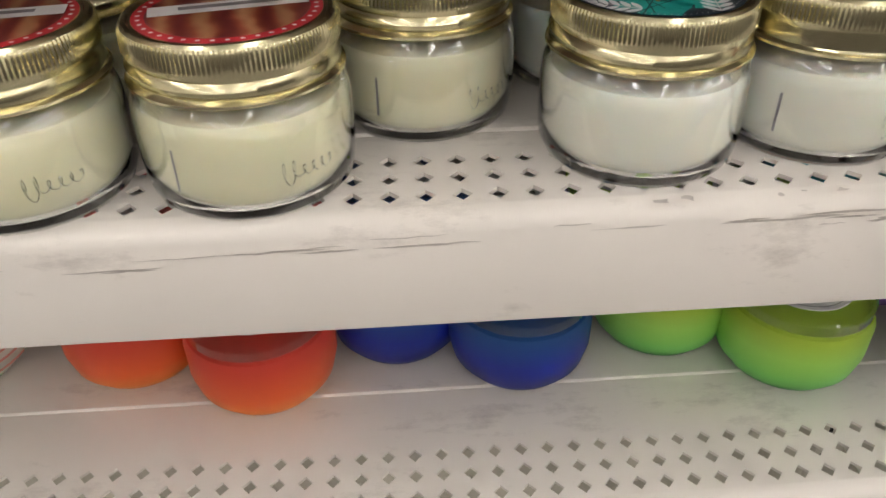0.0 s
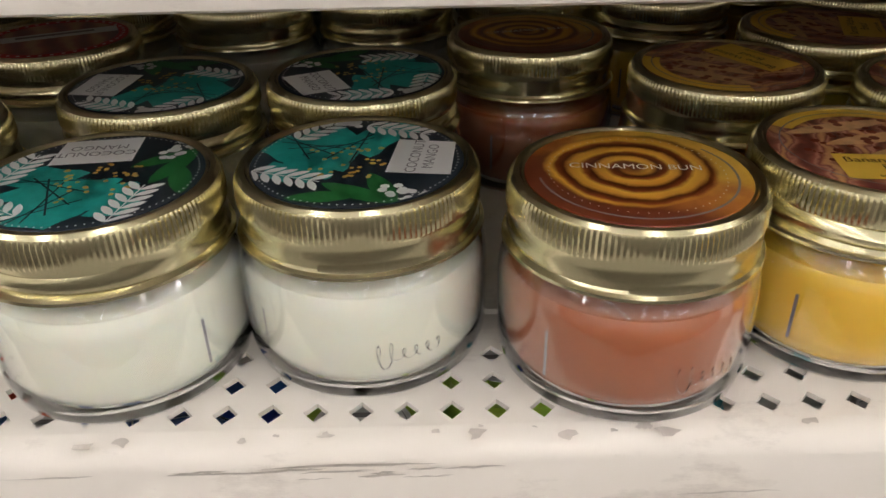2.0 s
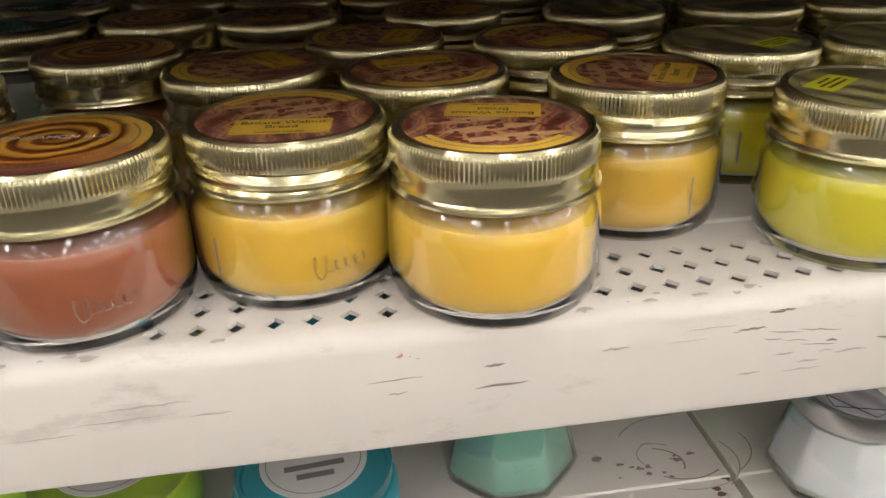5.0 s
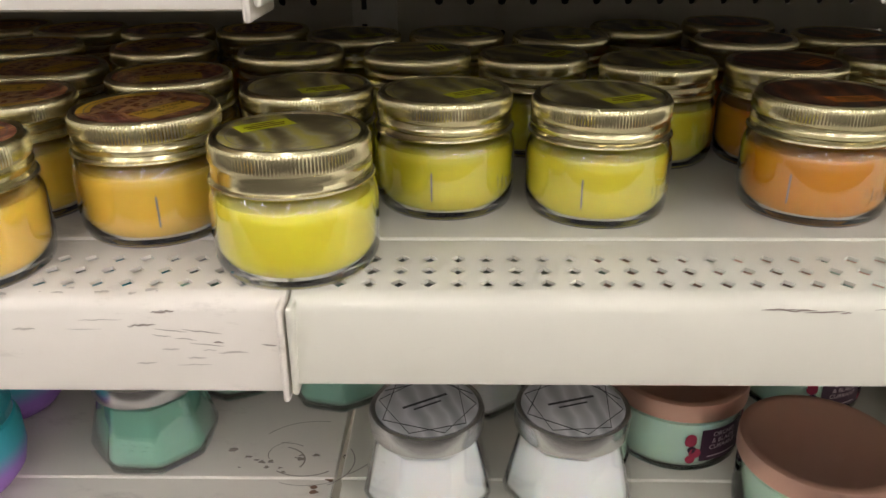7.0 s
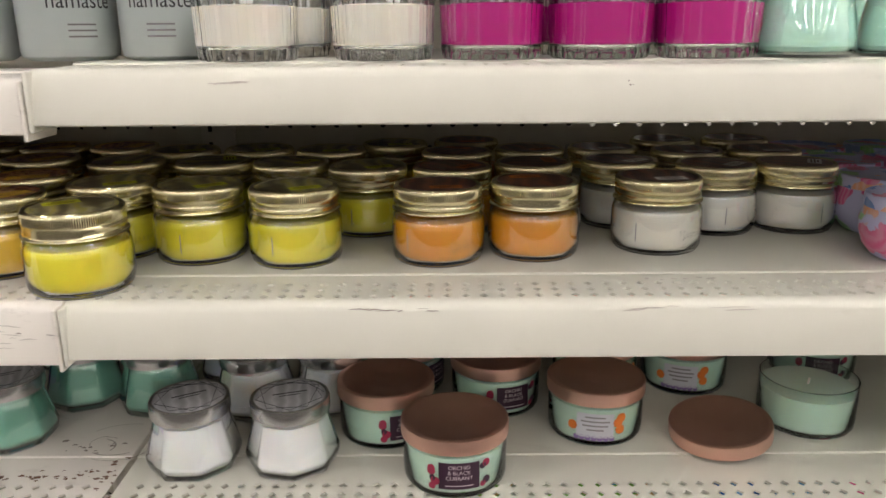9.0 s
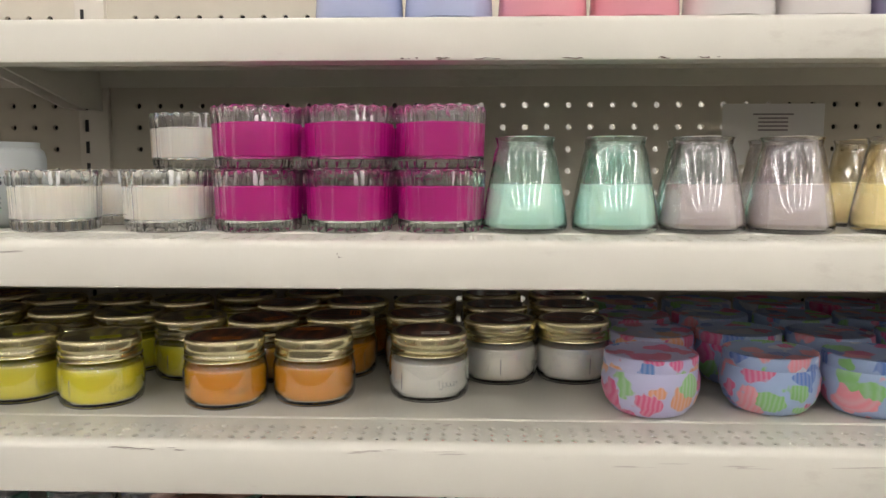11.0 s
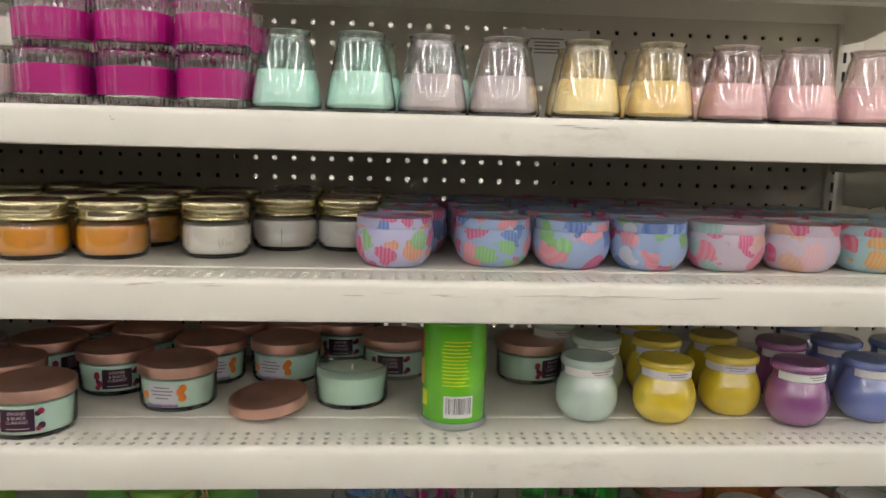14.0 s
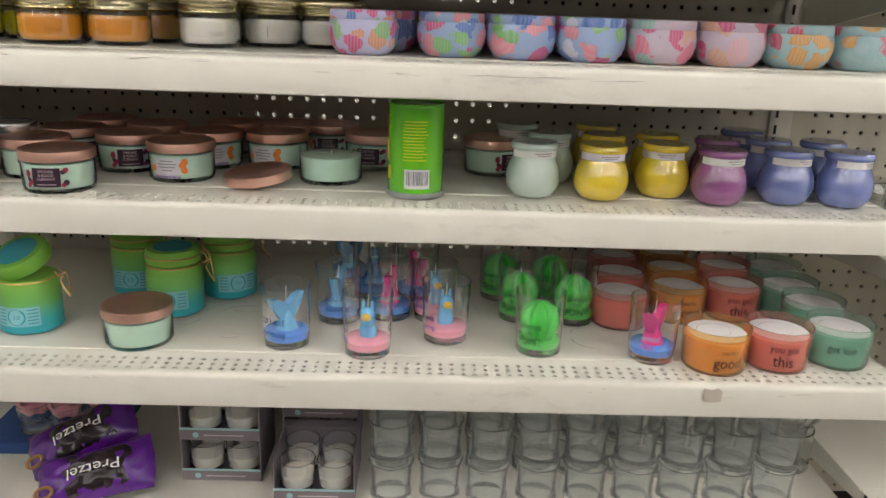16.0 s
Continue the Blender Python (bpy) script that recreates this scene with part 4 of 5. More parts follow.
def bowl(mat, label, spots):
    c = thing("bowl_candle", label, "candle", "graded bowl candles")
    part("bowl", BOWL.copy(), mat, c)
    clear(part("clear_lid", BOWL_LID.copy(), GLASS, c, "clear plastic lid"))
    lab = part("lid_label", lathe("lid_label", [(0.0235, 0.0501), (0.0233, 0.0504), (0.0, 0.0504)], 40), PAPER, c, "round white printed label")
    part("ring", mesh_of("ring", *ring_vf(0.0205, 0.0209, 0.0505), smooth=False), GREY_INK, lab)
    part("writing", flat("writing", 0.0506, rect(0.024, 0.0032, 0, 0.009), rect(0.016, 0.0032, 0, 0.004), rect(0.026, 0.0034, 0, -0.004), rect(0.016, 0.0034, 0, -0.010)), GREY_INK, lab)
    placed(c, spots, 3)


bowl(gradient("orange bowl", [(0, (0.85, 0.30, 0.02)), (0.45, (0.80, 0.12, 0.02)), (1, (0.66, 0.05, 0.03))], 0, 0.04, 0.45, 0.0), "orange red frosted bowl candle with clear lid", [(-0.5685, 0.0935, 0), (-0.637, 0.117, 30), (-0.575, 0.181, 0), (-0.65, 0.201, 0)])
bowl(gradient("blue bowl", [(0, (0.004, 0.008, 0.14)), (0.6, (0.002, 0.016, 0.30)), (1, (0.01, 0.07, 0.26))], 0, 0.04, 0.45, 0.0), "deep blue frosted bowl candle with clear lid", [(-0.438, 0.0995, 0), (-0.5005, 0.1235, 0), (-0.43, 0.186, 0), (-0.5, 0.209, 0)])
bowl(gradient("green bowl", [(0, (0.02, 0.30, 0.05)), (0.35, (0.18, 0.58, 0.10)), (0.7, (0.34, 0.66, 0.10)), (1, (0.40, 0.58, 0.05))], 0, 0.04, 0.45, 0.0), "bright green frosted bowl candle with clear lid", [(-0.299, 0.0875, 0), (-0.3585, 0.118, 0), (-0.29, 0.171, 0), (-0.36, 0.200, 0)])
bowl(gradient("purple bowl", [(0, (0.34, 0.10, 0.50)), (0.4, (0.36, 0.18, 0.60)), (0.7, (0.06, 0.40, 0.52)), (1, (0.04, 0.38, 0.46))], 0, 0.04, 0.45, 0.0), "teal and purple frosted bowl candle with clear lid", [(-0.209, 0.070, 5), (-0.222, 0.148, 0), (-0.21, 0.241, 0)])
plaid = thing("plaid_jar_candle", "pale jar candle wrapped in red plaid ribbon", "candle", at=pose(-0.732, 0.118, Z[3] + 0.0012))
part("jar", BOWL.copy(), OAT_WAX, plaid)
for k in range(5):
    part("red_band", mesh_of("red_band", *arc_vf(0.0372, -80, 80, 0.012 + 0.005 * k, 0.0135 + 0.005 * k, 20)), CORAL_WAX, plaid)

# round bellied jars
ROUND = lathe("jar", [(0.0, 0.001), (0.020, 0.0), (0.0255, 0.003), (0.0302, 0.011), (0.0319, 0.018), (0.0321, 0.023), (0.0314, 0.030), (0.0296, 0.037), (0.0268, 0.0435), (0.0245, 0.048), (0.0245, 0.057), (0.0, 0.057)], 44)
ROUND_LID = lathe("lid", [(0.0250, 0.0560), (0.0275, 0.0562), (0.0282, 0.058), (0.0280, 0.0615), (0.0260, 0.064), (0.0, 0.0645)], 44)


def round_jar(name, colour, label, spots):
    m = material(name, colour, 0.22, vary=0.10, vary_scale=60, coat=1.0, coat_ior=2.0)
    c = thing("round_jar_candle", label, "candle", "round jar candles")
    part("jar", ROUND.copy(), m, c)
    part("lid", ROUND_LID.copy(), m, c)
    collar = part("collar_label", arc("collar_label", 0.0258, -75, 75, 0.0475, 0.0560, 16), PAPER, c, "white paper collar label")
    part("writing", mesh_of("writing", *joined(arc_vf(0.0259, -5, 45, 0.0525, 0.0535), arc_vf(0.0259, 2, 40, 0.0502, 0.0510))), GREY_INK, collar)
    placed(c, spots, 3)


round_jar("mint pearl", (0.52, 0.649, 0.58), "pearly mint round jar candle with paper collar", [(0.794, 0.085, 0), (0.824, 0.165, 10), (0.79, 0.239, 0)])
round_jar("yellow pearl", (0.72, 0.549, 0.02), "glossy yellow round jar candle with paper collar", [(0.874, 0.079, -10), (0.953, 0.101, -30), (0.892, 0.161, 0), (0.966, 0.179, 0), (0.9, 0.249, 0)])
round_jar("purple pearl", (0.26, 0.069, 0.24), "glossy purple round jar candle with paper collar", [(1.012, 0.072, 0), (1.035, 0.155, 0)])
round_jar("blue pearl", (0.14, 0.189, 0.46), "glossy blue round jar candle with paper collar", [(1.096, 0.084, 10), (1.165, 0.078, 20), (1.105, 0.164, 0), (1.172, 0.157, 0), (1.10, 0.241, 0)])

# crisp can, standing on its lid
can = thing("snack_can", "bright green cardboard snack can standing upside down", "can", at=pose(0.655, 0.074, Z[3] + 0.0012))
part("tube", lathe("tube", [(0.0, 0.004), (0.0318, 0.004), (0.0322, 0.005), (0.0322, 0.103), (0.0330, 0.104), (0.0332, 0.106), (0.0320, 0.107), (0.0305, 0.105), (0.0, 0.1045)], 48),
     gradient("green carton", [(0, (0.10, 0.50, 0.01)), (0.5, (0.15, 0.56, 0.01)), (1, (0.10, 0.46, 0.01))], 0, 0.1, 0.22, 0.8), can)
part("plastic_lid", lathe("plastic_lid", [(0.0, 0.0), (0.0325, 0.0), (0.0335, 0.001), (0.0335, 0.006), (0.0328, 0.0065), (0.0323, 0.006), (0.0323, 0.0035), (0.0, 0.0035)], 48), FROST_GLASS, can, "clear plastic lid")
bar = part("barcode", arc("barcode", 0.0324, -22, 30, 0.012, 0.034, 12), PAPER, can, "white barcode panel")
rnd = random.Random(2)
a = -18.0
while a < 26:
    wdt = rnd.choice((0.5, 0.9, 1.5))
    part("bar", mesh_of("bar", *arc_vf(0.0325, a, a + wdt, 0.016, 0.032, 2)), INK, bar)
    a += wdt + rnd.choice((0.6, 1.0, 1.6))
for k in range(13):
    part("print_line", mesh_of("print_line", *arc_vf(0.0324, -28 + rnd.uniform(0, 6), 30 - rnd.uniform(0, 14), 0.044 + 0.0036 * k, 0.0452 + 0.0036 * k)), TAG_LIME, can, "row of small yellow print")
part("red_patch", arc("red_patch", 0.0325, -92, -72, 0.070, 0.092), RED_INK, can)
part("yellow_patch", arc("yellow_patch", 0.0325, -90, -68, 0.040, 0.066), TAG_YELLOW, can)
part("pale_patch", arc("pale_patch", 0.0324, -74, -58, 0.020, 0.036), TAG_LIME, can)

# clamp lid jars
CLAMP_BODY = lathe("body", [(0.0, 0.001), (0.030, 0.0), (0.0355, 0.003), (0.0352, 0.009), (0.0355, 0.050), (0.0346, 0.058), (0.0322, 0.062), (0.0322, 0.066), (0.0, 0.066)], 44)
CLAMP_LID = lathe("lid", [(0.0, 0.0), (0.0322, 0.0), (0.0338, 0.001), (0.0344, 0.004), (0.0340, 0.014), (0.0312, 0.018), (0.0, 0.0185)], 44)
GREEN_TEAL = gradient("green to teal glaze", [(0.0, (0.02, 0.38, 0.48)), (0.3, (0.04, 0.42, 0.42)), (0.6, (0.16, 0.46, 0.12)), (1.0, (0.22, 0.50, 0.05))], 0.0, 0.066, 0.4, 0.1)
GREEN_LID = material("green lid glaze", (0.20, 0.47, 0.06), 0.35, vary=0.08)
TEAL_SEAL = material("teal seal print", (0.03, 0.30, 0.40), 0.4)
SEAL_LIGHT = material("light teal print", (0.24, 0.55, 0.60), 0.4)


def clamp_jar(label, spots, opened):
    c = thing("clamp_jar_candle", label, "candle", "clamp jar candles")
    part("body", CLAMP_BODY.copy(), GREEN_TEAL, c)
    li = part("lid", CLAMP_LID.copy(), GREEN_LID, c, "green clamp lid")
    li.matrix_basis = pose(-0.004, 0.006, 0.0785, 22, -14, 0) if opened else pose(0, 0, 0.067)
    part("seal", lathe("seal", [(0.024, 0.0186), (0.0238, 0.0189), (0.0, 0.0189)], 36), TEAL_SEAL, li, "round teal seal")
    ring = [(0.0329 * math.cos(t * math.pi / 18), 0.0329 * math.sin(t * math.pi / 18), 0.064) for t in range(37)]
    part("neck_wire", mesh_of("neck_wire", *tube_vf(ring, 0.0011)), WIRE, c, "gold neck wire")
    if not opened:
        part("lid_wire", mesh_of("lid_wire", *tube_vf([(x, y, 0.077) for x, y in [(0.0354 * math.cos(t * math.pi / 18), 0.0354 * math.sin(t * math.pi / 18)) for t in range(37)]], 0.0010)), WIRE, c, "gold lid wire")
    drop = 0.012 if opened else 0.0
    part("clasp", mesh_of("clasp", *joined(tube_vf([(0.036, -0.006, 0.084 - drop), (0.043, -0.008, 0.078 - drop), (0.047, -0.009, 0.068), (0.043, -0.009, 0.062), (0.050, -0.012, 0.050), (0.054, -0.012, 0.044)], 0.0011),
                                           tube_vf([(0.036, 0.006, 0.084 - drop), (0.043, 0.006, 0.078 - drop), (0.046, 0.004, 0.066), (0.050, 0.000, 0.050), (0.054, -0.012, 0.044)], 0.0011),
                                           tube_vf([(0.039, -0.008, 0.066), (0.046, 0.0, 0.070), (0.039, 0.008, 0.066)], 0.0011))), WIRE, c, "bent gold wire clasp")
    lab = part("label", arc("label", 0.0358, -42, 42, 0.012, 0.036, 16), SEAL_LIGHT, c, "light teal printed label")
    part("seal_print", mesh_of("seal_print", *joined(spot_vf(0.0360, 0, 0.024, 0.0105, 18), )), TEAL_SEAL, lab)
    part("seal_core", mesh_of("seal_core", *spot_vf(0.0361, 0, 0.024, 0.0085, 18)), SEAL_LIGHT, lab)
    part("writing", round_text("writing", "3.0", 0.007, 0.0363, 0.024, 0), TEAL_SEAL, lab)
    for k in range(5):
        for s in (-1, 1):
            part("print_line", mesh_of("print_line", *arc_vf(0.0360, s * 20, s * 38, 0.015 + 0.0042 * k, 0.0163 + 0.0042 * k, 5)), TEAL_SEAL, lab)
    placed(c, spots, 4)


clamp_jar("green and teal clamp jar candle with its lid open", [(0.194, 0.068, 0)], True)
clamp_jar("green and teal clamp jar candle with gold wire", [(0.348, 0.132, 0), (0.276, 0.206, 0), (0.402, 0.200, 30)], False)

# tumblers with figures
TUMBLER = lathe("glass", [(0.0, 0.001), (0.024, 0.0), (0.0262, 0.002), (0.0275, 0.020), (0.0292, 0.074), (0.0294, 0.0755), (0.0284, 0.0755), (0.0278, 0.070), (0.0262, 0.020), (0.0254, 0.0105), (0.0, 0.010)], 40)


def fill(z1):
    return lathe("wax", [(0.0, 0.0102), (0.0252, 0.0106), (0.0259, 0.018), (0.0259 + (z1 - 0.018) * 0.03, z1 - 0.001), (0.024, z1), (0.0, z1 + 0.0006)], 36)


def blob_vf(cx, cy, cz, rx, ry, rz, seg=14, rings=8):
    vs, fs = lathe_vf([(math.sin(math.pi * k / rings), -math.cos(math.pi * k / rings)) for k in range(rings + 1)], seg)
    return [(cx + rx * x, cy + ry * y, cz + rz * z) for x, y, z in vs], fs


def tail_vf(z0):
    """A fish tail: a stem that spreads into two pointed flukes."""
    stem = lathe_vf([(0.012, z0), (0.009, z0 + 0.012), (0.006, z0 + 0.020), (0.004, z0 + 0.026), (0.0, z0 + 0.028)], 12)
    out = [stem]
    for s in (-1, 1):
        outline = [(0.0, 0.010), (0.009, 0.016), (0.017, 0.030), (0.021, 0.043), (0.013, 0.042), (0.004, 0.036), (0.0, 0.031)]
        n = len(outline)
        vs = [(s * x, y, z0 + z) for y in (-0.004, 0.004) for x, z in outline]
        fs = [list(range(n)), list(range(n, 2 * n))[::-1]] + [[i, (i + 1) % n, n + (i + 1) % n, n + i] for i in range(n)]
        out.append((vs, fs))
    vs, fs = joined(*out)
    c, q = math.cos(radians(50)), math.sin(radians(50))
    return [(1.15 * (c * x - q * y), 1.15 * (q * x + c * y), z) for x, y, z in vs], fs


def cactus_vf(z0):
    lobed = lambda a, i: (1 + 0.16 * math.cos(9 * a), 0)
    main = lathe_vf([(0.0, z0), (0.015, z0 + 0.003), (0.0198, z0 + 0.014), (0.0206, z0 + 0.027), (0.0168, z0 + 0.041), (0.007, z0 + 0.048), (0.0, z0 + 0.049)], 54, lobed)
    return main


def llama_vf(z0):
    return joined(blob_vf(0, 0.002, z0 + 0.008, 0.0105, 0.009, 0.014), blob_vf(0, 0.0, z0 + 0.022, 0.0085, 0.0075, 0.013), blob_vf(0, -0.002, z0 + 0.031, 0.0088, 0.0080, 0.0085),
                  blob_vf(-0.005, 0.0, z0 + 0.041, 0.0021, 0.0018, 0.006), blob_vf(0.005, 0.0, z0 + 0.041, 0.0021, 0.0018, 0.006))


def tumbler(label, fill_mat, height, figure, figure_mat, writing, spots, extra=None):
    c = thing("tumbler_candle", label, "candle", "glass tumbler candles")
    clear(part("glass", TUMBLER.copy(), GLASS, c))
    part("wax", fill(height), fill_mat, c)
    fig = part("figure", mesh_of("figure", *figure(height - 0.002), angle=50), figure_mat, c, "moulded wax figure")
    if extra:
        part("muzzle", mesh_of("muzzle", *blob_vf(0, -0.009, height + 0.027, 0.0056, 0.0036, 0.0048)), extra, fig, "yellow wax muzzle")
    part("wick", mesh_of("wick", *tube_vf([(0, 0, height + 0.036), (0.0005, 0, height + 0.052)], 0.0006, 5)), WICK, c)
    for body, size, zz, angle, mat in writing:
        part("writing", round_text("writing", body, size, 0.0285, zz, angle, 0.8), mat, c, "printed lettering")
    placed(c, spots, 4)


NAVY_INK = material("navy ink", (0.01, 0.02, 0.12), 0.5, vary=0)
VIOLET_INK = material("violet ink", (0.10, 0.02, 0.30), 0.5, vary=0)
AQUA_INK = material("aqua ink", (0.05, 0.55, 0.62), 0.5, vary=0)
PINK_INK = material("pink ink", (0.70, 0.05, 0.25), 0.5, vary=0)
mer = [("YOU ARE", 0.0105, 0.036, -28, NAVY_INK), ("mermazing", 0.0095, 0.022, -28, NAVY_INK)]
tumbler("clear tumbler candle with a blue wax fish tail", BLUE_WAX, 0.020, tail_vf, SKY_WAX, mer, [(0.508, 0.033, 0), (0.560, 0.114, 32), (0.600, 0.205, 40), (0.56, 0.27, 0)])
tumbler("clear tumbler candle with a pink tail over blue wax", BLUE_WAX, 0.020, tail_vf, HOT_PINK_WAX, [("mermaid", 0.0095, 0.034, -28, AQUA_INK), ("VIBES", 0.0085, 0.023, -28, PINK_INK)], [(0.938, 0.017, 0), (0.626, 0.128, 30), (0.66, 0.2, 60)])
no_drama = [("llama", 0.009, 0.034, -58, VIOLET_INK), ("loving", 0.009, 0.023, -58, VIOLET_INK)]
tumbler("clear tumbler candle with a blue animal figure on pink wax", PINK_WAX, 0.020, llama_vf, SKY_WAX, no_drama, [(0.605, 0.013, -8), (0.696, 0.058, 12), (0.683, 0.125, 20)], TAG_YELLOW)
tumbler("clear tumbler candle with a green wax cactus", GREEN_WAX, 0.016, cactus_vf, GREEN_WAX, [("always", 0.0125, 0.040, -30, INK), ("ON", 0.007, 0.031, -30, INK), ("POINT", 0.0125, 0.021, -30, INK)], [(0.806, 0.030, 0), (0.794, 0.132, 4), (0.864, 0.126, 30), (0.775, 0.208, 0), (0.846, 0.206, 0)])

# coloured votive glasses
VOTIVE = lathe("glass", [(0.0, 0.001), (0.031, 0.0), (0.0345, 0.0015), (0.0362, 0.006), (0.0380, 0.050), (0.0382, 0.0515), (0.0372, 0.0515), (0.0367, 0.047), (0.0352, 0.007), (0.0335, 0.004), (0.0, 0.0035)], 44)
VOTIVE_WAX = lathe("wax", [(0.0, 0.004), (0.0332, 0.0045), (0.0350, 0.0075), (0.0362, 0.040), (0.034, 0.041), (0.0, 0.0405)], 40)


def votive(label, wax_mat, tint, words, spots):
    c = thing("votive_candle", label, "candle", "coloured votive glasses")
    g = material("votive glass", tint, 0.05, glass=0.9, vary=0)
    clear(part("glass", VOTIVE.copy(), g, c))
    part("wax", VOTIVE_WAX.copy(), wax_mat, c)
    dust = part("dust_cover", lathe("dust_cover", [(0.0335, 0.0425), (0.0333, 0.0429), (0.0, 0.0429)], 40), PAPER, c, "round white dust cover")
    part("writing", mesh_of("writing", *joined(ring_vf(0.022, 0.0226, 0.0431, 30, 20, 160), ring_vf(0.015, 0.0155, 0.0431, 30, 200, 340)), smooth=False), GREY_INK, dust)
    for body, size, zz in words:
        part("writing", round_text("writing", body, size, 0.0386, zz, -4, 0.85), INK, c, "black brush lettering")
    placed(c, spots, 4)


votive("amber glass candle printed see the good", PEACH_WAX, (0.90, 0.62, 0.30), [("see the", 0.0075, 0.032), ("good", 0.0185, 0.019)], [(1.007, 0.002, 8), (1.008, 0.150, 10), (1.022, 0.228, 20), (1.03, 0.3, 0)])
votive("pink glass candle printed you got this", CORAL_WAX, (0.88, 0.52, 0.46), [("you got", 0.0125, 0.033), ("this", 0.0190, 0.018)], [(1.083, 0.011, -6), (0.924, 0.124, 40), (1.086, 0.162, 0), (0.94, 0.202, 0), (1.1, 0.24, 0), (0.95, 0.28, 0)])
votive("green glass candle printed get lost", SEA_GREEN_WAX, (0.66, 0.80, 0.72), [("get lost", 0.0125, 0.028)], [(1.160, 0.021, -14), (1.164, 0.166, 0), (1.176, 0.245, 0), (1.165, 0.098, 0)])

# scalloped glass bowls
scallop = lambda a, i: (1 + (0.022 * math.cos(24 * a) if 1 < i < 8 else 0.0), (0.0018 * abs(math.cos(9 * a)) if i in (6, 7, 8) else 0.0))
SCALLOP = lathe("glass", [(0.0000, 0.0011), (0.0305, 0.0000), (0.0320, 0.0011), (0.0331, 0.0056), (0.0336, 0.0226), (0.0344, 0.0407), (0.0349, 0.0452), (0.0341, 0.0466), (0.0326, 0.0452), (0.0320, 0.0384), (0.0313, 0.0096), (0.0294, 0.0079), (0.0000, 0.0073)], 96, scallop)
SCALLOP_WAX = lathe("wax", [(0.0000, 0.0079), (0.0295, 0.0081), (0.0314, 0.0102), (0.0320, 0.0350), (0.0302, 0.0359), (0.0000, 0.0356)], 40)


def scallop_bowl(label, wax_mat, spots):
    c = thing("scalloped_glass_candle", label, "candle", "scalloped glass candles")
    clear(part("glass", SCALLOP.copy(), GLASS, c, "ribbed clear glass"))
    part("wax", SCALLOP_WAX.copy(), wax_mat, c)
    part("wick_tab", mesh_of("wick_tab", *blob_vf(0.004, -0.012, 0.0385, 0.004, 0.002, 0.0035, 10, 6)), PAPER, c, "white wick tab")
    for k, (x, y, up) in enumerate(spots):
        m = pose(x, y, Z[1] + (0.0012 if y > 0.062 else 0.0) + up * 0.0485, 0, 0, 17 * k)
        if k:
            copy_thing(c, m)
        else:
            c.matrix_basis = m


scallop_bowl("ribbed clear glass candle with white wax", OAT_WAX, [(0.113, 0.078, 0), (0.205, 0.078, 0), (0.198, 0.154, 0), (0.198, 0.154, 1), (0.125, 0.152, 0)])
scallop_bowl("ribbed clear glass candle with magenta wax", MAGENTA_WAX, [(x, y, up) for y in (0.078, 0.154) for x in (0.278, 0.351, 0.423) for up in (0, 1)])

# tapered glasses
TAPER = lathe("glass", [(0.0000, 0.0011), (0.0301, 0.0000), (0.0331, 0.0022), (0.0336, 0.0065), (0.0314, 0.0218), (0.0239, 0.0610), (0.0218, 0.0665), (0.0228, 0.0709), (0.0236, 0.0728), (0.0221, 0.0735), (0.0209, 0.0665), (0.0228, 0.0610), (0.0304, 0.0218), (0.0326, 0.0065), (0.0312, 0.0038), (0.0000, 0.0033)], 44)
TAPER_WAX = lathe("wax", [(0.0000, 0.0035), (0.0307, 0.0041), (0.0324, 0.0071), (0.0302, 0.0216), (0.0274, 0.0371), (0.0000, 0.0365)], 40)


def taper(label, glass_mat, wax_mat, spots):
    c = thing("tapered_glass_candle", label, "candle", "tapered glass candles")
    clear(part("glass", TAPER.copy(), glass_mat, c))
    part("wax", TAPER_WAX.copy(), wax_mat, c)
    part("wick", mesh_of("wick", *tube_vf([(0, 0, 0.0362), (0.001, 0, 0.046)], 0.0008)), WICK, c)
    placed(c, spots, 1)


taper("tapered green glass candle with aqua wax", GREEN_GLASS, AQUA_WAX, [(0.489, 0.078, 0), (0.559, 0.076, 20), (0.568, 0.150, 0), (0.64, 0.150, 0)])
taper("tapered smoky glass candle with greyish wax", GREY_GLASS, GREYISH_WAX, [(0.627, 0.080, 0), (0.695, 0.080, 0), (0.711, 0.152, 0)])
taper("tapered amber glass candle with pale yellow wax", AMBER_GLASS, PALE_YELLOW_WAX, [(0.776, 0.078, 0), (0.784, 0.152, 0)])
taper("tapered amber glass candle with butter wax", AMBER_GLASS, BUTTER_WAX, [(0.848, 0.078, 0), (0.856, 0.152, 0)])
taper("tapered rose glass candle with pink wax", ROSE_GLASS, ROSE_WAX, [(0.923, 0.080, 0), (0.993, 0.080, 0), (0.930, 0.154, 0), (1.0, 0.154, 0), (1.064, 0.08, 0)])

# frosted lettered jars
JAR = lathe("glass", [(0.0, 0.001), (0.027, 0.0), (0.0325, 0.003), (0.0335, 0.008), (0.0335, 0.058), (0.0318, 0.064), (0.0290, 0.066), (0.0290, 0.071), (0.0278, 0.071), (0.0276, 0.064), (0.0322, 0.057), (0.0322, 0.008), (0.0, 0.005)], 44)
frosted = thing("frosted_jar_candle", "frosted glass jar candle with black script lettering", "candle", "frosted jar candles")
part("glass", JAR, FROST_GLASS, frosted)
part("wax", lathe("wax", [(0.0, 0.006), (0.031, 0.0065), (0.032, 0.010), (0.032, 0.040), (0.0, 0.040)], 40), MINT_WAX, frosted)
part("writing", round_text("writing", "namaste", 0.015, 0.0339, 0.040, 0, 0.9), INK, frosted, "black script lettering")
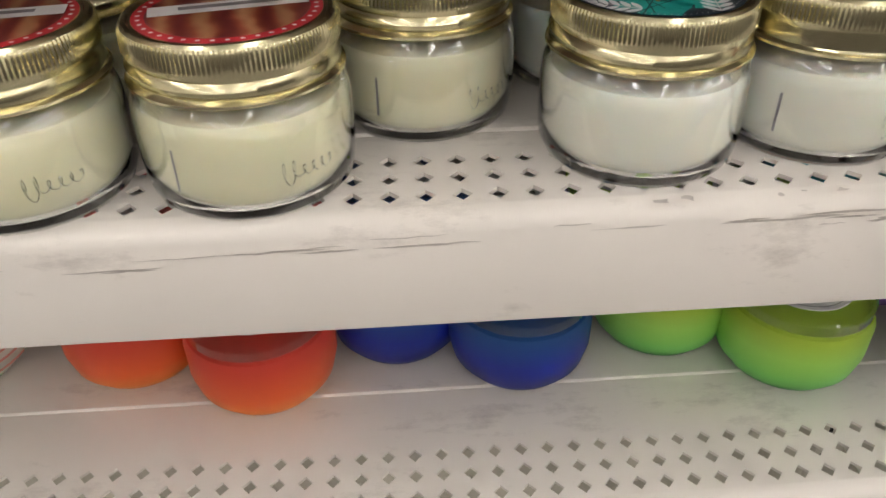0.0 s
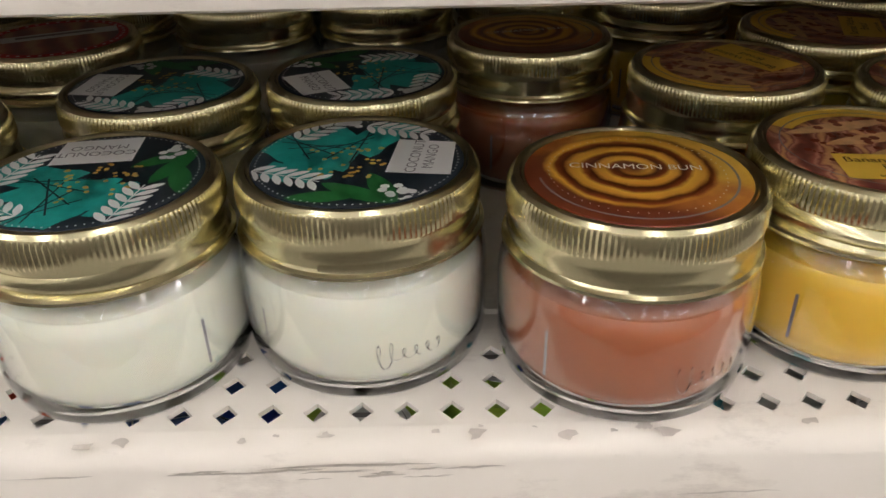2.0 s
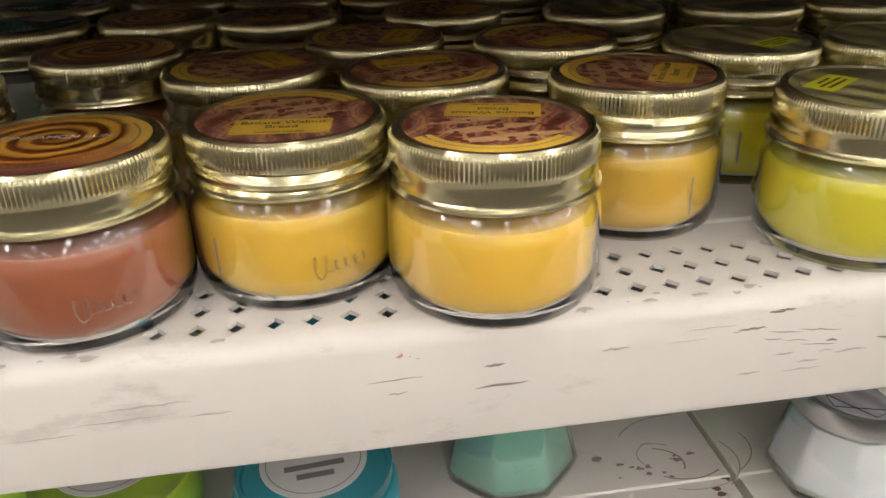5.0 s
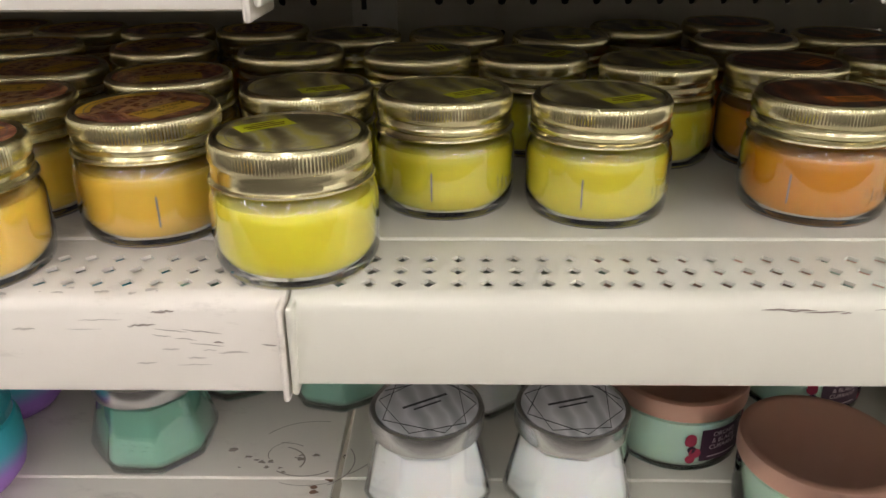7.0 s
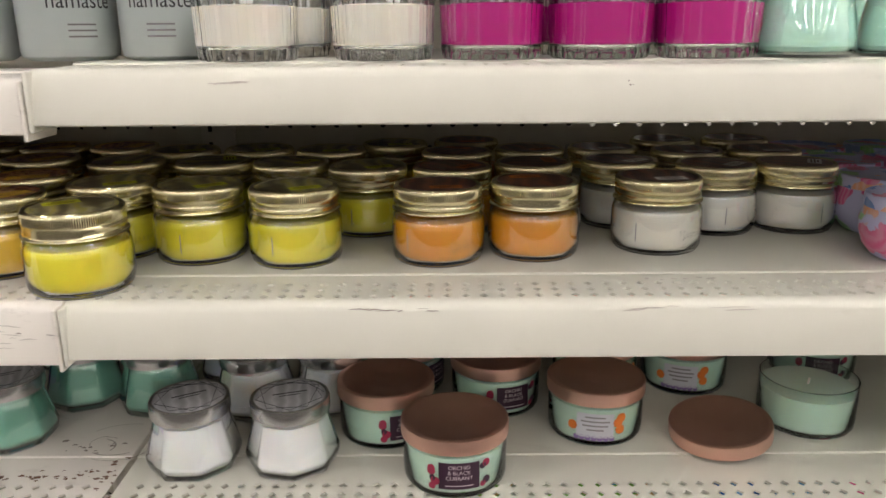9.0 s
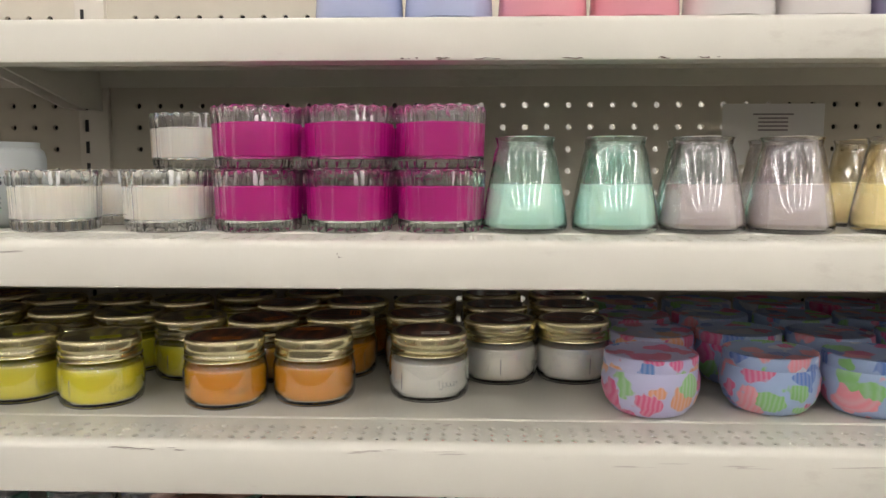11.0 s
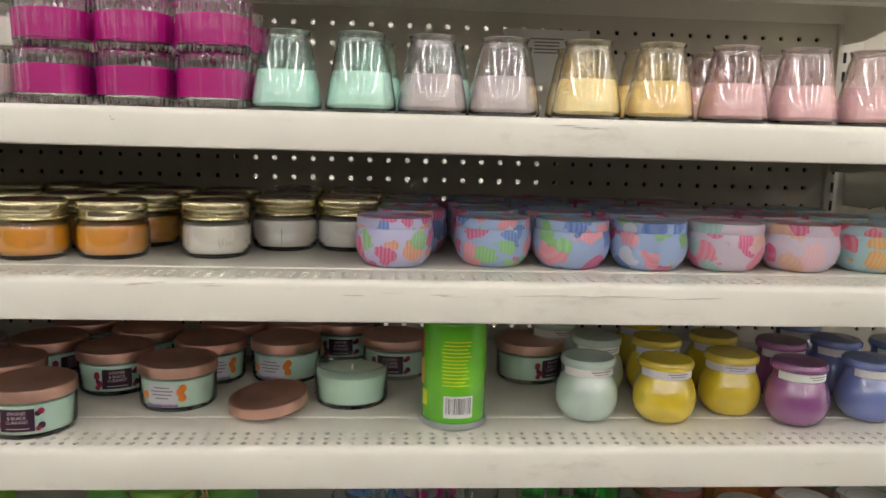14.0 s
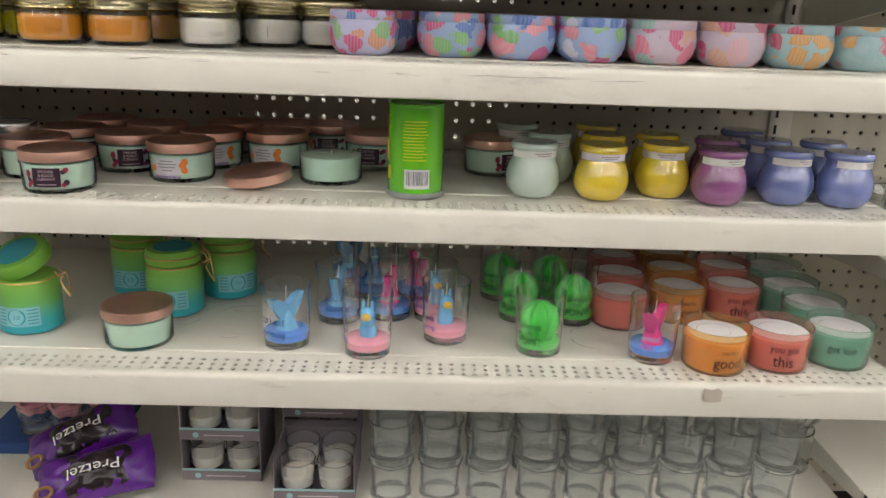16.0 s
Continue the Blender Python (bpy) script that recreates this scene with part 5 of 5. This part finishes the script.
part("small_writing", mesh_of("small_writing", *joined(*[arc_vf(0.0338, -16, 16, 0.024 - 0.004 * k, 0.0252 - 0.004 * k) for k in range(3)])), GREY_INK, frosted)
placed(frosted, [(0.047, 0.118, 10), (-0.024, 0.115, 40), (-0.095, 0.110, 0), (-0.168, 0.1, 20)], 1)

# pastel glasses on the top shelf
PASTEL = lathe("cup", [(0.0, 0.001), (0.032, 0.0), (0.0365, 0.002), (0.0378, 0.007), (0.0365, 0.030), (0.0330, 0.075), (0.0320, 0.078), (0.0305, 0.077), (0.0, 0.060)], 44)


def pastel(name, colour, label, xs):
    c = thing("glazed_cup_candle", label, "candle", "glazed cups on the top shelf")
    part("cup", PASTEL.copy(), material(name, colour, 0.15, coat=0.6), c)
    placed(c, [(x, FRONT[0] + 0.048, 0) for x in xs], 0)


pastel("pale blue glaze", (0.50, 0.56, 0.80), "glossy pale blue glazed cup candle", [0.350, 0.427])
pastel("pink glaze", (0.85, 0.36, 0.42), "glossy pink glazed cup candle", [0.507, 0.585])
pastel("white glaze", (0.82, 0.78, 0.76), "glossy white glazed cup candle", [0.664, 0.742])
pastel("mauve glaze", (0.30, 0.27, 0.42), "glossy mauve glazed cup candle", [0.820, 0.898])
pastel("black glaze", (0.02, 0.025, 0.035), "glossy black glazed cup candle", [0.976, 1.054])

# paper note on the pegboard
note = thing("paper_note", "white printed note taped to the pegboard", "note", at=pose(0.794, DEPTH - 0.0015, 1.436))
part("sheet", bevel_box("sheet", -0.058, 0.058, -0.0006, 0.0, -0.035, 0.035, 0.0002, 1), PAPER, note)
for k, wdt in enumerate((0.046, 0.034, 0.034, 0.034, 0.034)):
    part("printed_line", mesh_of("printed_line", *box_vf(-wdt / 2, wdt / 2, -0.0009, -0.0007, 0.022 - 0.0045 * k, 0.0238 - 0.0045 * k), smooth=False), GREY_INK, note)

# ---- bottom shelf ----
PURPLE_FILM = material("purple crisp bag film", (0.10, 0.012, 0.24), 0.25, vary=0.4, vary_scale=60, coat=0.5)
DARK_FILM = material("dark brown bag film", (0.022, 0.012, 0.016), 0.25, vary=0.3, vary_scale=60, coat=0.5)
TAN_INK = material("tan print", (0.35, 0.16, 0.05), 0.4)


def bag_mesh(w, h, fat, seed):
    """A pillow bag with crimped ends and crumpled film."""
    nx, ny = 26, 16
    vs, fs = [], []
    for side in (1, -1):
        for i in range(nx + 1):
            for j in range(ny + 1):
                u, v = i / nx * 2 - 1, j / ny * 2 - 1
                puff = max(0.0, (1 - abs(u) ** 3) * (1 - abs(v) ** 2.5)) ** 0.6
                wob = noise.noise(Vector((u * 4 + seed, v * 3, side * 2.0))) * 0.006 + noise.noise(Vector((u * 11 + seed, v * 9, side))) * 0.0025
                crimp = 0.0012 * math.sin(v * 40) if abs(u) > 0.88 else 0.0
                vs.append((u * w / 2 * (1 - 0.05 * v * v), v * h / 2 * (1 - 0.12 * (1 - abs(u))), side * (puff * fat / 2 + 0.0004) + wob * puff + crimp))
        o = 0 if side == 1 else (nx + 1) * (ny + 1)
        for i in range(nx):
            for j in range(ny):
                k = o + i * (ny + 1) + j
                q = [k, k + ny + 1, k + ny + 2, k + 1]
                fs.append(q if side == 1 else q[::-1])
    return mesh_of("film", vs, fs, angle=70)


def pretzel_bag(label, m, seed, words):
    b = thing("pretzel_bag", label, "snack bag", "pretzel bags", at=m)
    part("film", bag_mesh(0.142, 0.070, 0.038, seed), PURPLE_FILM, b)
    me = bag_mesh(0.100, 0.062, 0.0385, seed)
    panel = part("front_panel", me, DARK_FILM, b, "dark printed front panel")
    panel.location = (0.004, 0.0, 0.0028)
    vs, fs = text_vf(words, 0.023)
    part("writing", mesh_of("writing", [(-x + 0.004, -y * 0.8, 0.0265 - 6 * (x * x + y * y) * 0.6) for x, y, _ in vs], fs, smooth=False), PAPER, b, "white outlined lettering")
    ring = [(-0.056 + 0.010 * math.cos(t * math.pi / 8), -0.014 + 0.007 * math.sin(t * math.pi / 8), 0.020) for t in range(17)]
    part("pretzel_print", mesh_of("pretzel_print", *tube_vf(ring, 0.0022)), TAN_INK, b, "printed brown pretzel")
    return b


pretzel_bag("crumpled purple pretzel snack bag lying on its back", pose(0.272, 0.022, Z[5] + 0.026, 40, -13, 10), 1.0, "Pretzel")
pretzel_bag("crumpled purple pretzel snack bag behind another", pose(0.232, 0.080, Z[5] + 0.043, 36, -24, 16), 5.0, "Pretzel")

GREY_CARD = material("grey carton", (0.22, 0.19, 0.21), 0.6)
AQUA_CARD = material("aqua carton edge", (0.36, 0.58, 0.60), 0.6)
CUP = lathe("cup", [(0.0, 0.001), (0.017, 0.0), (0.0195, 0.002), (0.0205, 0.008), (0.0222, 0.040), (0.0224, 0.042), (0.0214, 0.042), (0.0196, 0.009), (0.0, 0.005)], 32)
CUP_WAX = lathe("cup_wax", [(0.0, 0.0055), (0.0193, 0.009), (0.0204, 0.024), (0.0, 0.024)], 28)


def candle_box(label, spots):
    b = thing("boxed_candles", label, "candle box", "boxed votive candles")
    for name, dims in (("bottom", (-0.050, 0.050, -0.048, 0.048, 0.0, 0.0025)), ("front_flap", (-0.050, 0.050, -0.048, -0.046, 0.0025, 0.014)), ("back_card", (-0.050, 0.050, 0.046, 0.048, 0.0025, 0.058)),
                       ("side_card", (-0.050, -0.0485, -0.046, 0.046, 0.0025, 0.058)), ("side_card", (0.0485, 0.050, -0.046, 0.046, 0.0025, 0.058)), ("top_strip", (-0.0484, 0.0484, 0.030, 0.0458, 0.0560, 0.058))):
        part(name, mesh_of(name, *box_vf(*dims), smooth=False), GREY_CARD, b)
    part("aqua_edge", mesh_of("aqua_edge", *box_vf(-0.0502, 0.0502, -0.0486, -0.0481, 0.0142, 0.0172), smooth=False), AQUA_CARD, b)
    part("aqua_dot", mesh_of("aqua_dot", [(-0.030 + 0.004 * math.cos(t), -0.0484, 0.007 + 0.004 * math.sin(t)) for t in [2 * math.pi * k / 14 for k in range(14)]], [list(range(14))]), AQUA_CARD, b)
    part("printed_line", mesh_of("printed_line", *box_vf(-0.020, 0.030, -0.0485, -0.0481, 0.006, 0.0075), smooth=False), PALE_INK, b)
    for x in (-0.0235, 0.0235):
        for y in (-0.0225, 0.0225):
            g = clear(part("cup", CUP.copy(), GLASS, b))
            g.location = (x, y, 0.0028)
            w = part("cup_wax", CUP_WAX.copy(), OAT_WAX, g)
    for k, (x, y, z) in enumerate(spots):
        m = pose(x, y, Z[5] + 0.0012 + z)
        if k:
            copy_thing(b, m)
        else:
            b.matrix_basis = m


candle_box("grey carton of four clear votive candles", [(0.417, 0.098, 0.0), (0.417, 0.098, 0.0584), (0.540, 0.058, 0.0), (0.535, 0.16, 0.0), (0.535, 0.16, 0.0584)])

HOLDER = lathe("cup", [(0.0, 0.004), (0.020, 0.003), (0.0235, 0.0), (0.0265, 0.004), (0.0245, 0.020), (0.0262, 0.046), (0.0285, 0.052), (0.0270, 0.0525), (0.0240, 0.046), (0.0225, 0.020), (0.0215, 0.010), (0.0, 0.008)], 36)
holder = thing("glass_votive_holder", "small clear glass votive holder stacked on the shelf", "glass holder", "stacked glass holders")
clear(part("cup", HOLDER, material("hazy glass", (0.86, 0.88, 0.86), 0.06, glass=0.93, ior=1.3, coat=0.6, vary=0), holder))
rnd = random.Random(7)
n = 0
for col in range(9):
    for row in range(2):
        for up in range(2):
            x = 0.635 + col * 0.0605
            m = pose(x + rnd.uniform(-0.002, 0.002), 0.030 + row * 0.064 + rnd.uniform(-0.003, 0.003), Z[5] + 0.0012 * (row + 1) + up * 0.0555, 0, 0, rnd.uniform(0, 90))
            if n:
                copy_thing(holder, m)
            else:
                holder.matrix_basis = m
            n += 1
dish = thing("glass_dish", "clear cut glass dish", "glass dish", at=pose(1.172, 0.12, Z[5] + 0.0612))
clear(part("dish", lathe("dish", [(0.0, 0.003), (0.024, 0.0), (0.030, 0.004), (0.045, 0.030), (0.055, 0.055), (0.053, 0.056), (0.043, 0.032), (0.026, 0.008), (0.0, 0.007)], 48, lambda a, i: (1 + 0.03 * math.cos(16 * a), 0)), GLASS, dish))
dish_foot = thing("glass_vase", "clear glass cylinder vase under the dish", "glass vase", at=pose(1.172, 0.12, Z[5] + 0.0012))
clear(part("vase", lathe("vase", [(0.0, 0.002), (0.034, 0.0), (0.036, 0.003), (0.036, 0.058), (0.034, 0.0585), (0.034, 0.008), (0.0, 0.006)], 40), GLASS, dish_foot))
# soap roses on a tray
tray = thing("blue_tray", "dark blue cardboard tray on the shelf", "tray", at=pose(0.165, 0.17, Z[5] + 0.0012))
part("tray_body", bevel_box("tray_body", -0.085, 0.085, -0.07, 0.07, 0.0, 0.018, 0.002), material("blue card", (0.02, 0.07, 0.22), 0.5), tray)
ROSE = mesh_of("petals", *joined(lathe_vf([(0.0, 0.0), (0.016, 0.002), (0.021, 0.014), (0.020, 0.020)], 30, lambda a, i: (1 + 0.10 * math.cos(5 * a + i), 0.002 * math.cos(5 * a))),
                                 lathe_vf([(0.0, 0.008), (0.012, 0.012), (0.015, 0.026), (0.014, 0.030)], 30, lambda a, i: (1 + 0.12 * math.cos(4 * a + 1 + i), 0.002 * math.cos(4 * a))),
                                 lathe_vf([(0.0, 0.016), (0.006, 0.020), (0.008, 0.033), (0.006, 0.035)], 20, lambda a, i: (1 + 0.15 * math.cos(3 * a + i), 0.001 * math.cos(3 * a)))))
rose = thing("soap_rose", "pale pink soap rose in a clear cup", "soap rose", "pink soap roses")
part("petals", ROSE, material("pink soap", (0.72, 0.34, 0.40), 0.5, sss=0.3), rose).location = (0, 0, 0.028)
clear(part("cup", CUP.copy(), GLASS, rose))
for k, (x, y) in enumerate(((0.19, 0.13), (0.235, 0.15), (0.145, 0.135), (0.205, 0.18), (0.165, 0.19))):
    m = pose(x, y, Z[5] + 0.0194, 0, 0, 40 * k)
    if k:
        copy_thing(rose, m)
    else:
        rose.matrix_basis = m


# ---- marks and wear on the shelves ----
def mark(name, label, level, x, dz, w, h, mat, n=9, seed=1, slant=0.0, parent_kind="scuff mark"):
    """A scatter of thin scratches or chips lying on a shelf's front lip."""
    rnd = random.Random(seed)
    lean = -0.005 * min(1.0, max(0.0, (-dz - 0.006) / (LIPS.get(level, LIP) - 0.008)))
    vs, fs = [], []
    for _ in range(n):
        cx, cz = rnd.uniform(-w, w) / 2, rnd.uniform(-h, h) / 2
        ln, th = rnd.uniform(0.08, 0.40) * w, rnd.uniform(0.0001, 0.0005)
        m = 7
        top, low = [], []
        for i in range(m):
            u = i / (m - 1) - 0.5
            zz = cz + slant * u * ln + rnd.uniform(-1, 1) * 0.0003
            e = th * (1 - abs(2 * u) ** 2) + 0.00005
            top.append((cx + u * ln, 0, zz + e))
            low.append((cx + u * ln, 0, zz - e))
        k = len(vs)
        vs += low + top
        fs += [[k + i, k + i + 1, k + m + i + 1, k + m + i] for i in range(m - 1)]
    ob = part(name, mesh_of(name, [(a, b - 0.14 * c, c) for a, b, c in vs], fs, smooth=False), mat)
    ob.matrix_basis = pose(x, FRONT[level] + lean - 0.0004, Z[level] + dz)
    return tagged(ob, label, parent_kind, "", "structure")


SOFT = material("soft grey scuff", (0.58, 0.53, 0.48), 0.6, vary=0.2, vary_scale=300)
for k, (lv, x, dz, w, h, n, mat) in enumerate((
        (2, -0.395, -0.006, 0.11, 0.006, 12, SOFT), (2, -0.330, -0.008, 0.06, 0.008, 9, SOFT), (2, -0.520, -0.010, 0.09, 0.010, 7, SOFT), (2, -0.60, -0.014, 0.08, 0.012, 6, SOFT),
        (2, -0.155, -0.020, 0.05, 0.022, 8, GREY_SCUFF), (2, -0.028, -0.018, 0.045, 0.012, 9, GREY_SCUFF), (2, -0.060, -0.012, 0.03, 0.016, 5, GREY_SCUFF), (2, -0.27, -0.022, 0.08, 0.02, 6, SOFT),
        (2, -0.10, -0.016, 0.06, 0.022, 9, SOFT), (2, -0.04, -0.026, 0.04, 0.012, 7, SOFT), (2, 0.215, -0.0048, 0.05, 0.003, 7, GREY_SCUFF), (2, 0.40, -0.0046, 0.07, 0.003, 7, SOFT), (2, 0.60, -0.012, 0.10, 0.004, 8, SOFT), (2, 0.80, -0.012, 0.16, 0.003, 7, SOFT),
        (1, 0.355, -0.012, 0.004, 0.010, 4, GREY_SCUFF), (1, 0.12, -0.010, 0.05, 0.006, 4, SOFT), (1, 0.75, -0.008, 0.06, 0.004, 5, SOFT),
        (4, 0.31, -0.008, 0.03, 0.010, 6, SOFT), (4, 0.50, -0.012, 0.06, 0.014, 7, SOFT), (4, 0.86, -0.010, 0.02, 0.008, 5, GREY_SCUFF), (4, 1.10, -0.012, 0.08, 0.012, 6, SOFT), (4, 0.20, -0.014, 0.06, 0.010, 5, SOFT))):
    mark("scuff_mark", "grey scratches on the shelf's enamelled front lip", lv, x, dz, w, h, mat, n, 20 + k, (-0.12 if x == -0.028 else 0.03))
for k, x in enumerate((0.395, 0.424, 0.458, 0.53, 0.598, 0.632)):
    mark("rust_chip", "rusty chip along the shelf's lower edge", 0, x, -LIP + 0.0012, 0.020, 0.0012, CHIP, 4, 60 + k, 0.0, "rust chip")
mark("red_mark", "faint red dot on the white shelf lip", 2, -0.172, -0.008, 0.008, 0.004, material("red smear", (0.75, 0.35, 0.30), 0.5), 5, 80)
sticker = part("sticker_residue", mesh_of("sticker_residue", *sheet_vf([(-0.011, -0.007), (-0.004, -0.0085), (0.009, -0.0075), (0.0105, 0.004), (0.006, 0.008), (-0.002, 0.0055), (-0.0105, 0.0075)], 0), smooth=False),
               material("old sticker", (0.52, 0.46, 0.38), 0.7, spot=0.8, spot_scale=160))
sticker.matrix_basis = pose(0.990, FRONT[4] - 0.0030, Z[4] - 0.0100, 81.5)
tagged(sticker, "torn brownish sticker residue on the shelf lip", "sticker", "", "structure")


def deck_marks(level, x, y, w, d, n, seed, mat):
    """Dark rubbed curves on a shelf's deck."""
    rnd = random.Random(seed)
    vs, fs = [], []
    for _ in range(n):
        cx, cy, r = rnd.uniform(-w, w) / 2, rnd.uniform(-d, d) / 2, rnd.uniform(0.012, 0.04)
        a0, span = rnd.uniform(0, 360), rnd.uniform(30, 110)
        v, f = ring_vf(r, r + rnd.uniform(0.0004, 0.0011), 0.0, 12, a0, a0 + span)
        k = len(vs)
        vs += [(cx + p[0], cy + p[1] * 0.7, 0) for p in v]
        fs += [[i + k for i in q] for q in f]
    ob = part("deck_scuff", mesh_of("deck_scuff", vs, fs, smooth=False), mat)
    ob.matrix_basis = pose(x, y, Z[level] + 0.0016)
    return tagged(ob, "dark curved rub marks on the shelf deck", "scuff mark", "", "structure")


deck_marks(4, 0.40, 0.12, 0.12, 0.12, 14, 1, GREY_SCUFF)
deck_marks(4, 0.72, 0.16, 0.16, 0.10, 10, 2, SOFT)
deck_marks(4, 0.90, 0.075, 0.05, 0.03, 5, 3, GREY_SCUFF)
deck_marks(3, -0.03, 0.10, 0.03, 0.02, 8, 4, GREY_SCUFF)
deck_marks(3, 0.45, 0.14, 0.2, 0.06, 6, 5, SOFT)



def deck_stain(level, x, y, w, d, n, seed, mat, label):
    """Small ragged blots of rust or dirt lying on a shelf's deck."""
    rnd = random.Random(seed)
    vs, fs = [], []
    for _ in range(n):
        cx, cy, r = rnd.gauss(0, w / 3), rnd.gauss(0, d / 3), rnd.uniform(0.0004, 0.0022)
        k = len(vs)
        q = [r * rnd.uniform(0.35, 1.2) for _ in range(9)]
        vs += [(cx + 1.5 * q[m] * math.cos(m * 0.698), cy + q[m] * math.sin(m * 0.698), 0.00004 * (_ % 5)) for m in range(9)]
        fs.append(list(range(k, k + 9)))
    ob = part("deck_stain", mesh_of("deck_stain", vs, fs, smooth=False), mat)
    ob.matrix_basis = pose(x, y, Z[level] + (0.0016 if y - FRONT[level] > 0.06 else 0.0004))
    return tagged(ob, label, "stain", "", "structure")


RUST = material("rust stain", (0.20, 0.11, 0.07), 0.8, vary=0.4, vary_scale=300)
deck_stain(3, -0.060, 0.0493, 0.10, 0.006, 26, 3, RUST, "brown rust flecks beside the shelf's holes")
deck_stain(3, -0.030, 0.0575, 0.05, 0.004, 12, 4, RUST, "brown rust flecks beside the shelf's holes")
deck_stain(3, -0.0085, 0.040, 0.012, 0.07, 26, 5, RUST, "rusty dirt along the joint between shelves")
deck_stain(3, -0.040, 0.092, 0.05, 0.016, 14, 6, GREY_SCUFF, "dark rubbed dirt on the shelf deck")
deck_stain(2, -0.33, 0.0045, 0.14, 0.003, 16, 8, SOFT, "grey dirt along the shelf's front edge")
deck_stain(2, -0.10, 0.0045, 0.12, 0.004, 18, 9, SOFT, "grey dirt along the shelf's front edge")
deck_stain(2, 0.42, 0.0440, 0.08, 0.008, 14, 10, SOFT, "faint dirt on the shelf's perforated strip")

# ---- the next bay, seen past the post ----
for z, yf in ((0.985, -0.02), (1.30, 0.06), (0.70, -0.05)):
    Z[9], FRONT[9] = z, yf
    store_shelf(BAY + 0.0015, 2 * BAY - 0.0015, 9, CREAM_METAL, "cream enamelled metal shelf of the next bay")
VASE = lathe("glass", [(0.0, 0.002), (0.030, 0.0), (0.036, 0.004), (0.040, 0.030), (0.034, 0.052), (0.038, 0.060), (0.036, 0.061), (0.031, 0.052), (0.037, 0.030), (0.033, 0.007), (0.0, 0.006)], 36)
bowl_glass = thing("glass_bowl", "clear glass bowl on the next bay's shelf", "glass bowl", "clear glass bowls")
clear(part("glass", VASE, GLASS, bowl_glass))
k = 0
for x in (1.275, 1.36, 1.445):
    for y in (0.06, 0.15, 0.24):
        m = pose(x, y, 0.985 + 0.0012, 0, 0, 30 * k)
        if k:
            copy_thing(bowl_glass, m)
        else:
            bowl_glass.matrix_basis = m
        k += 1
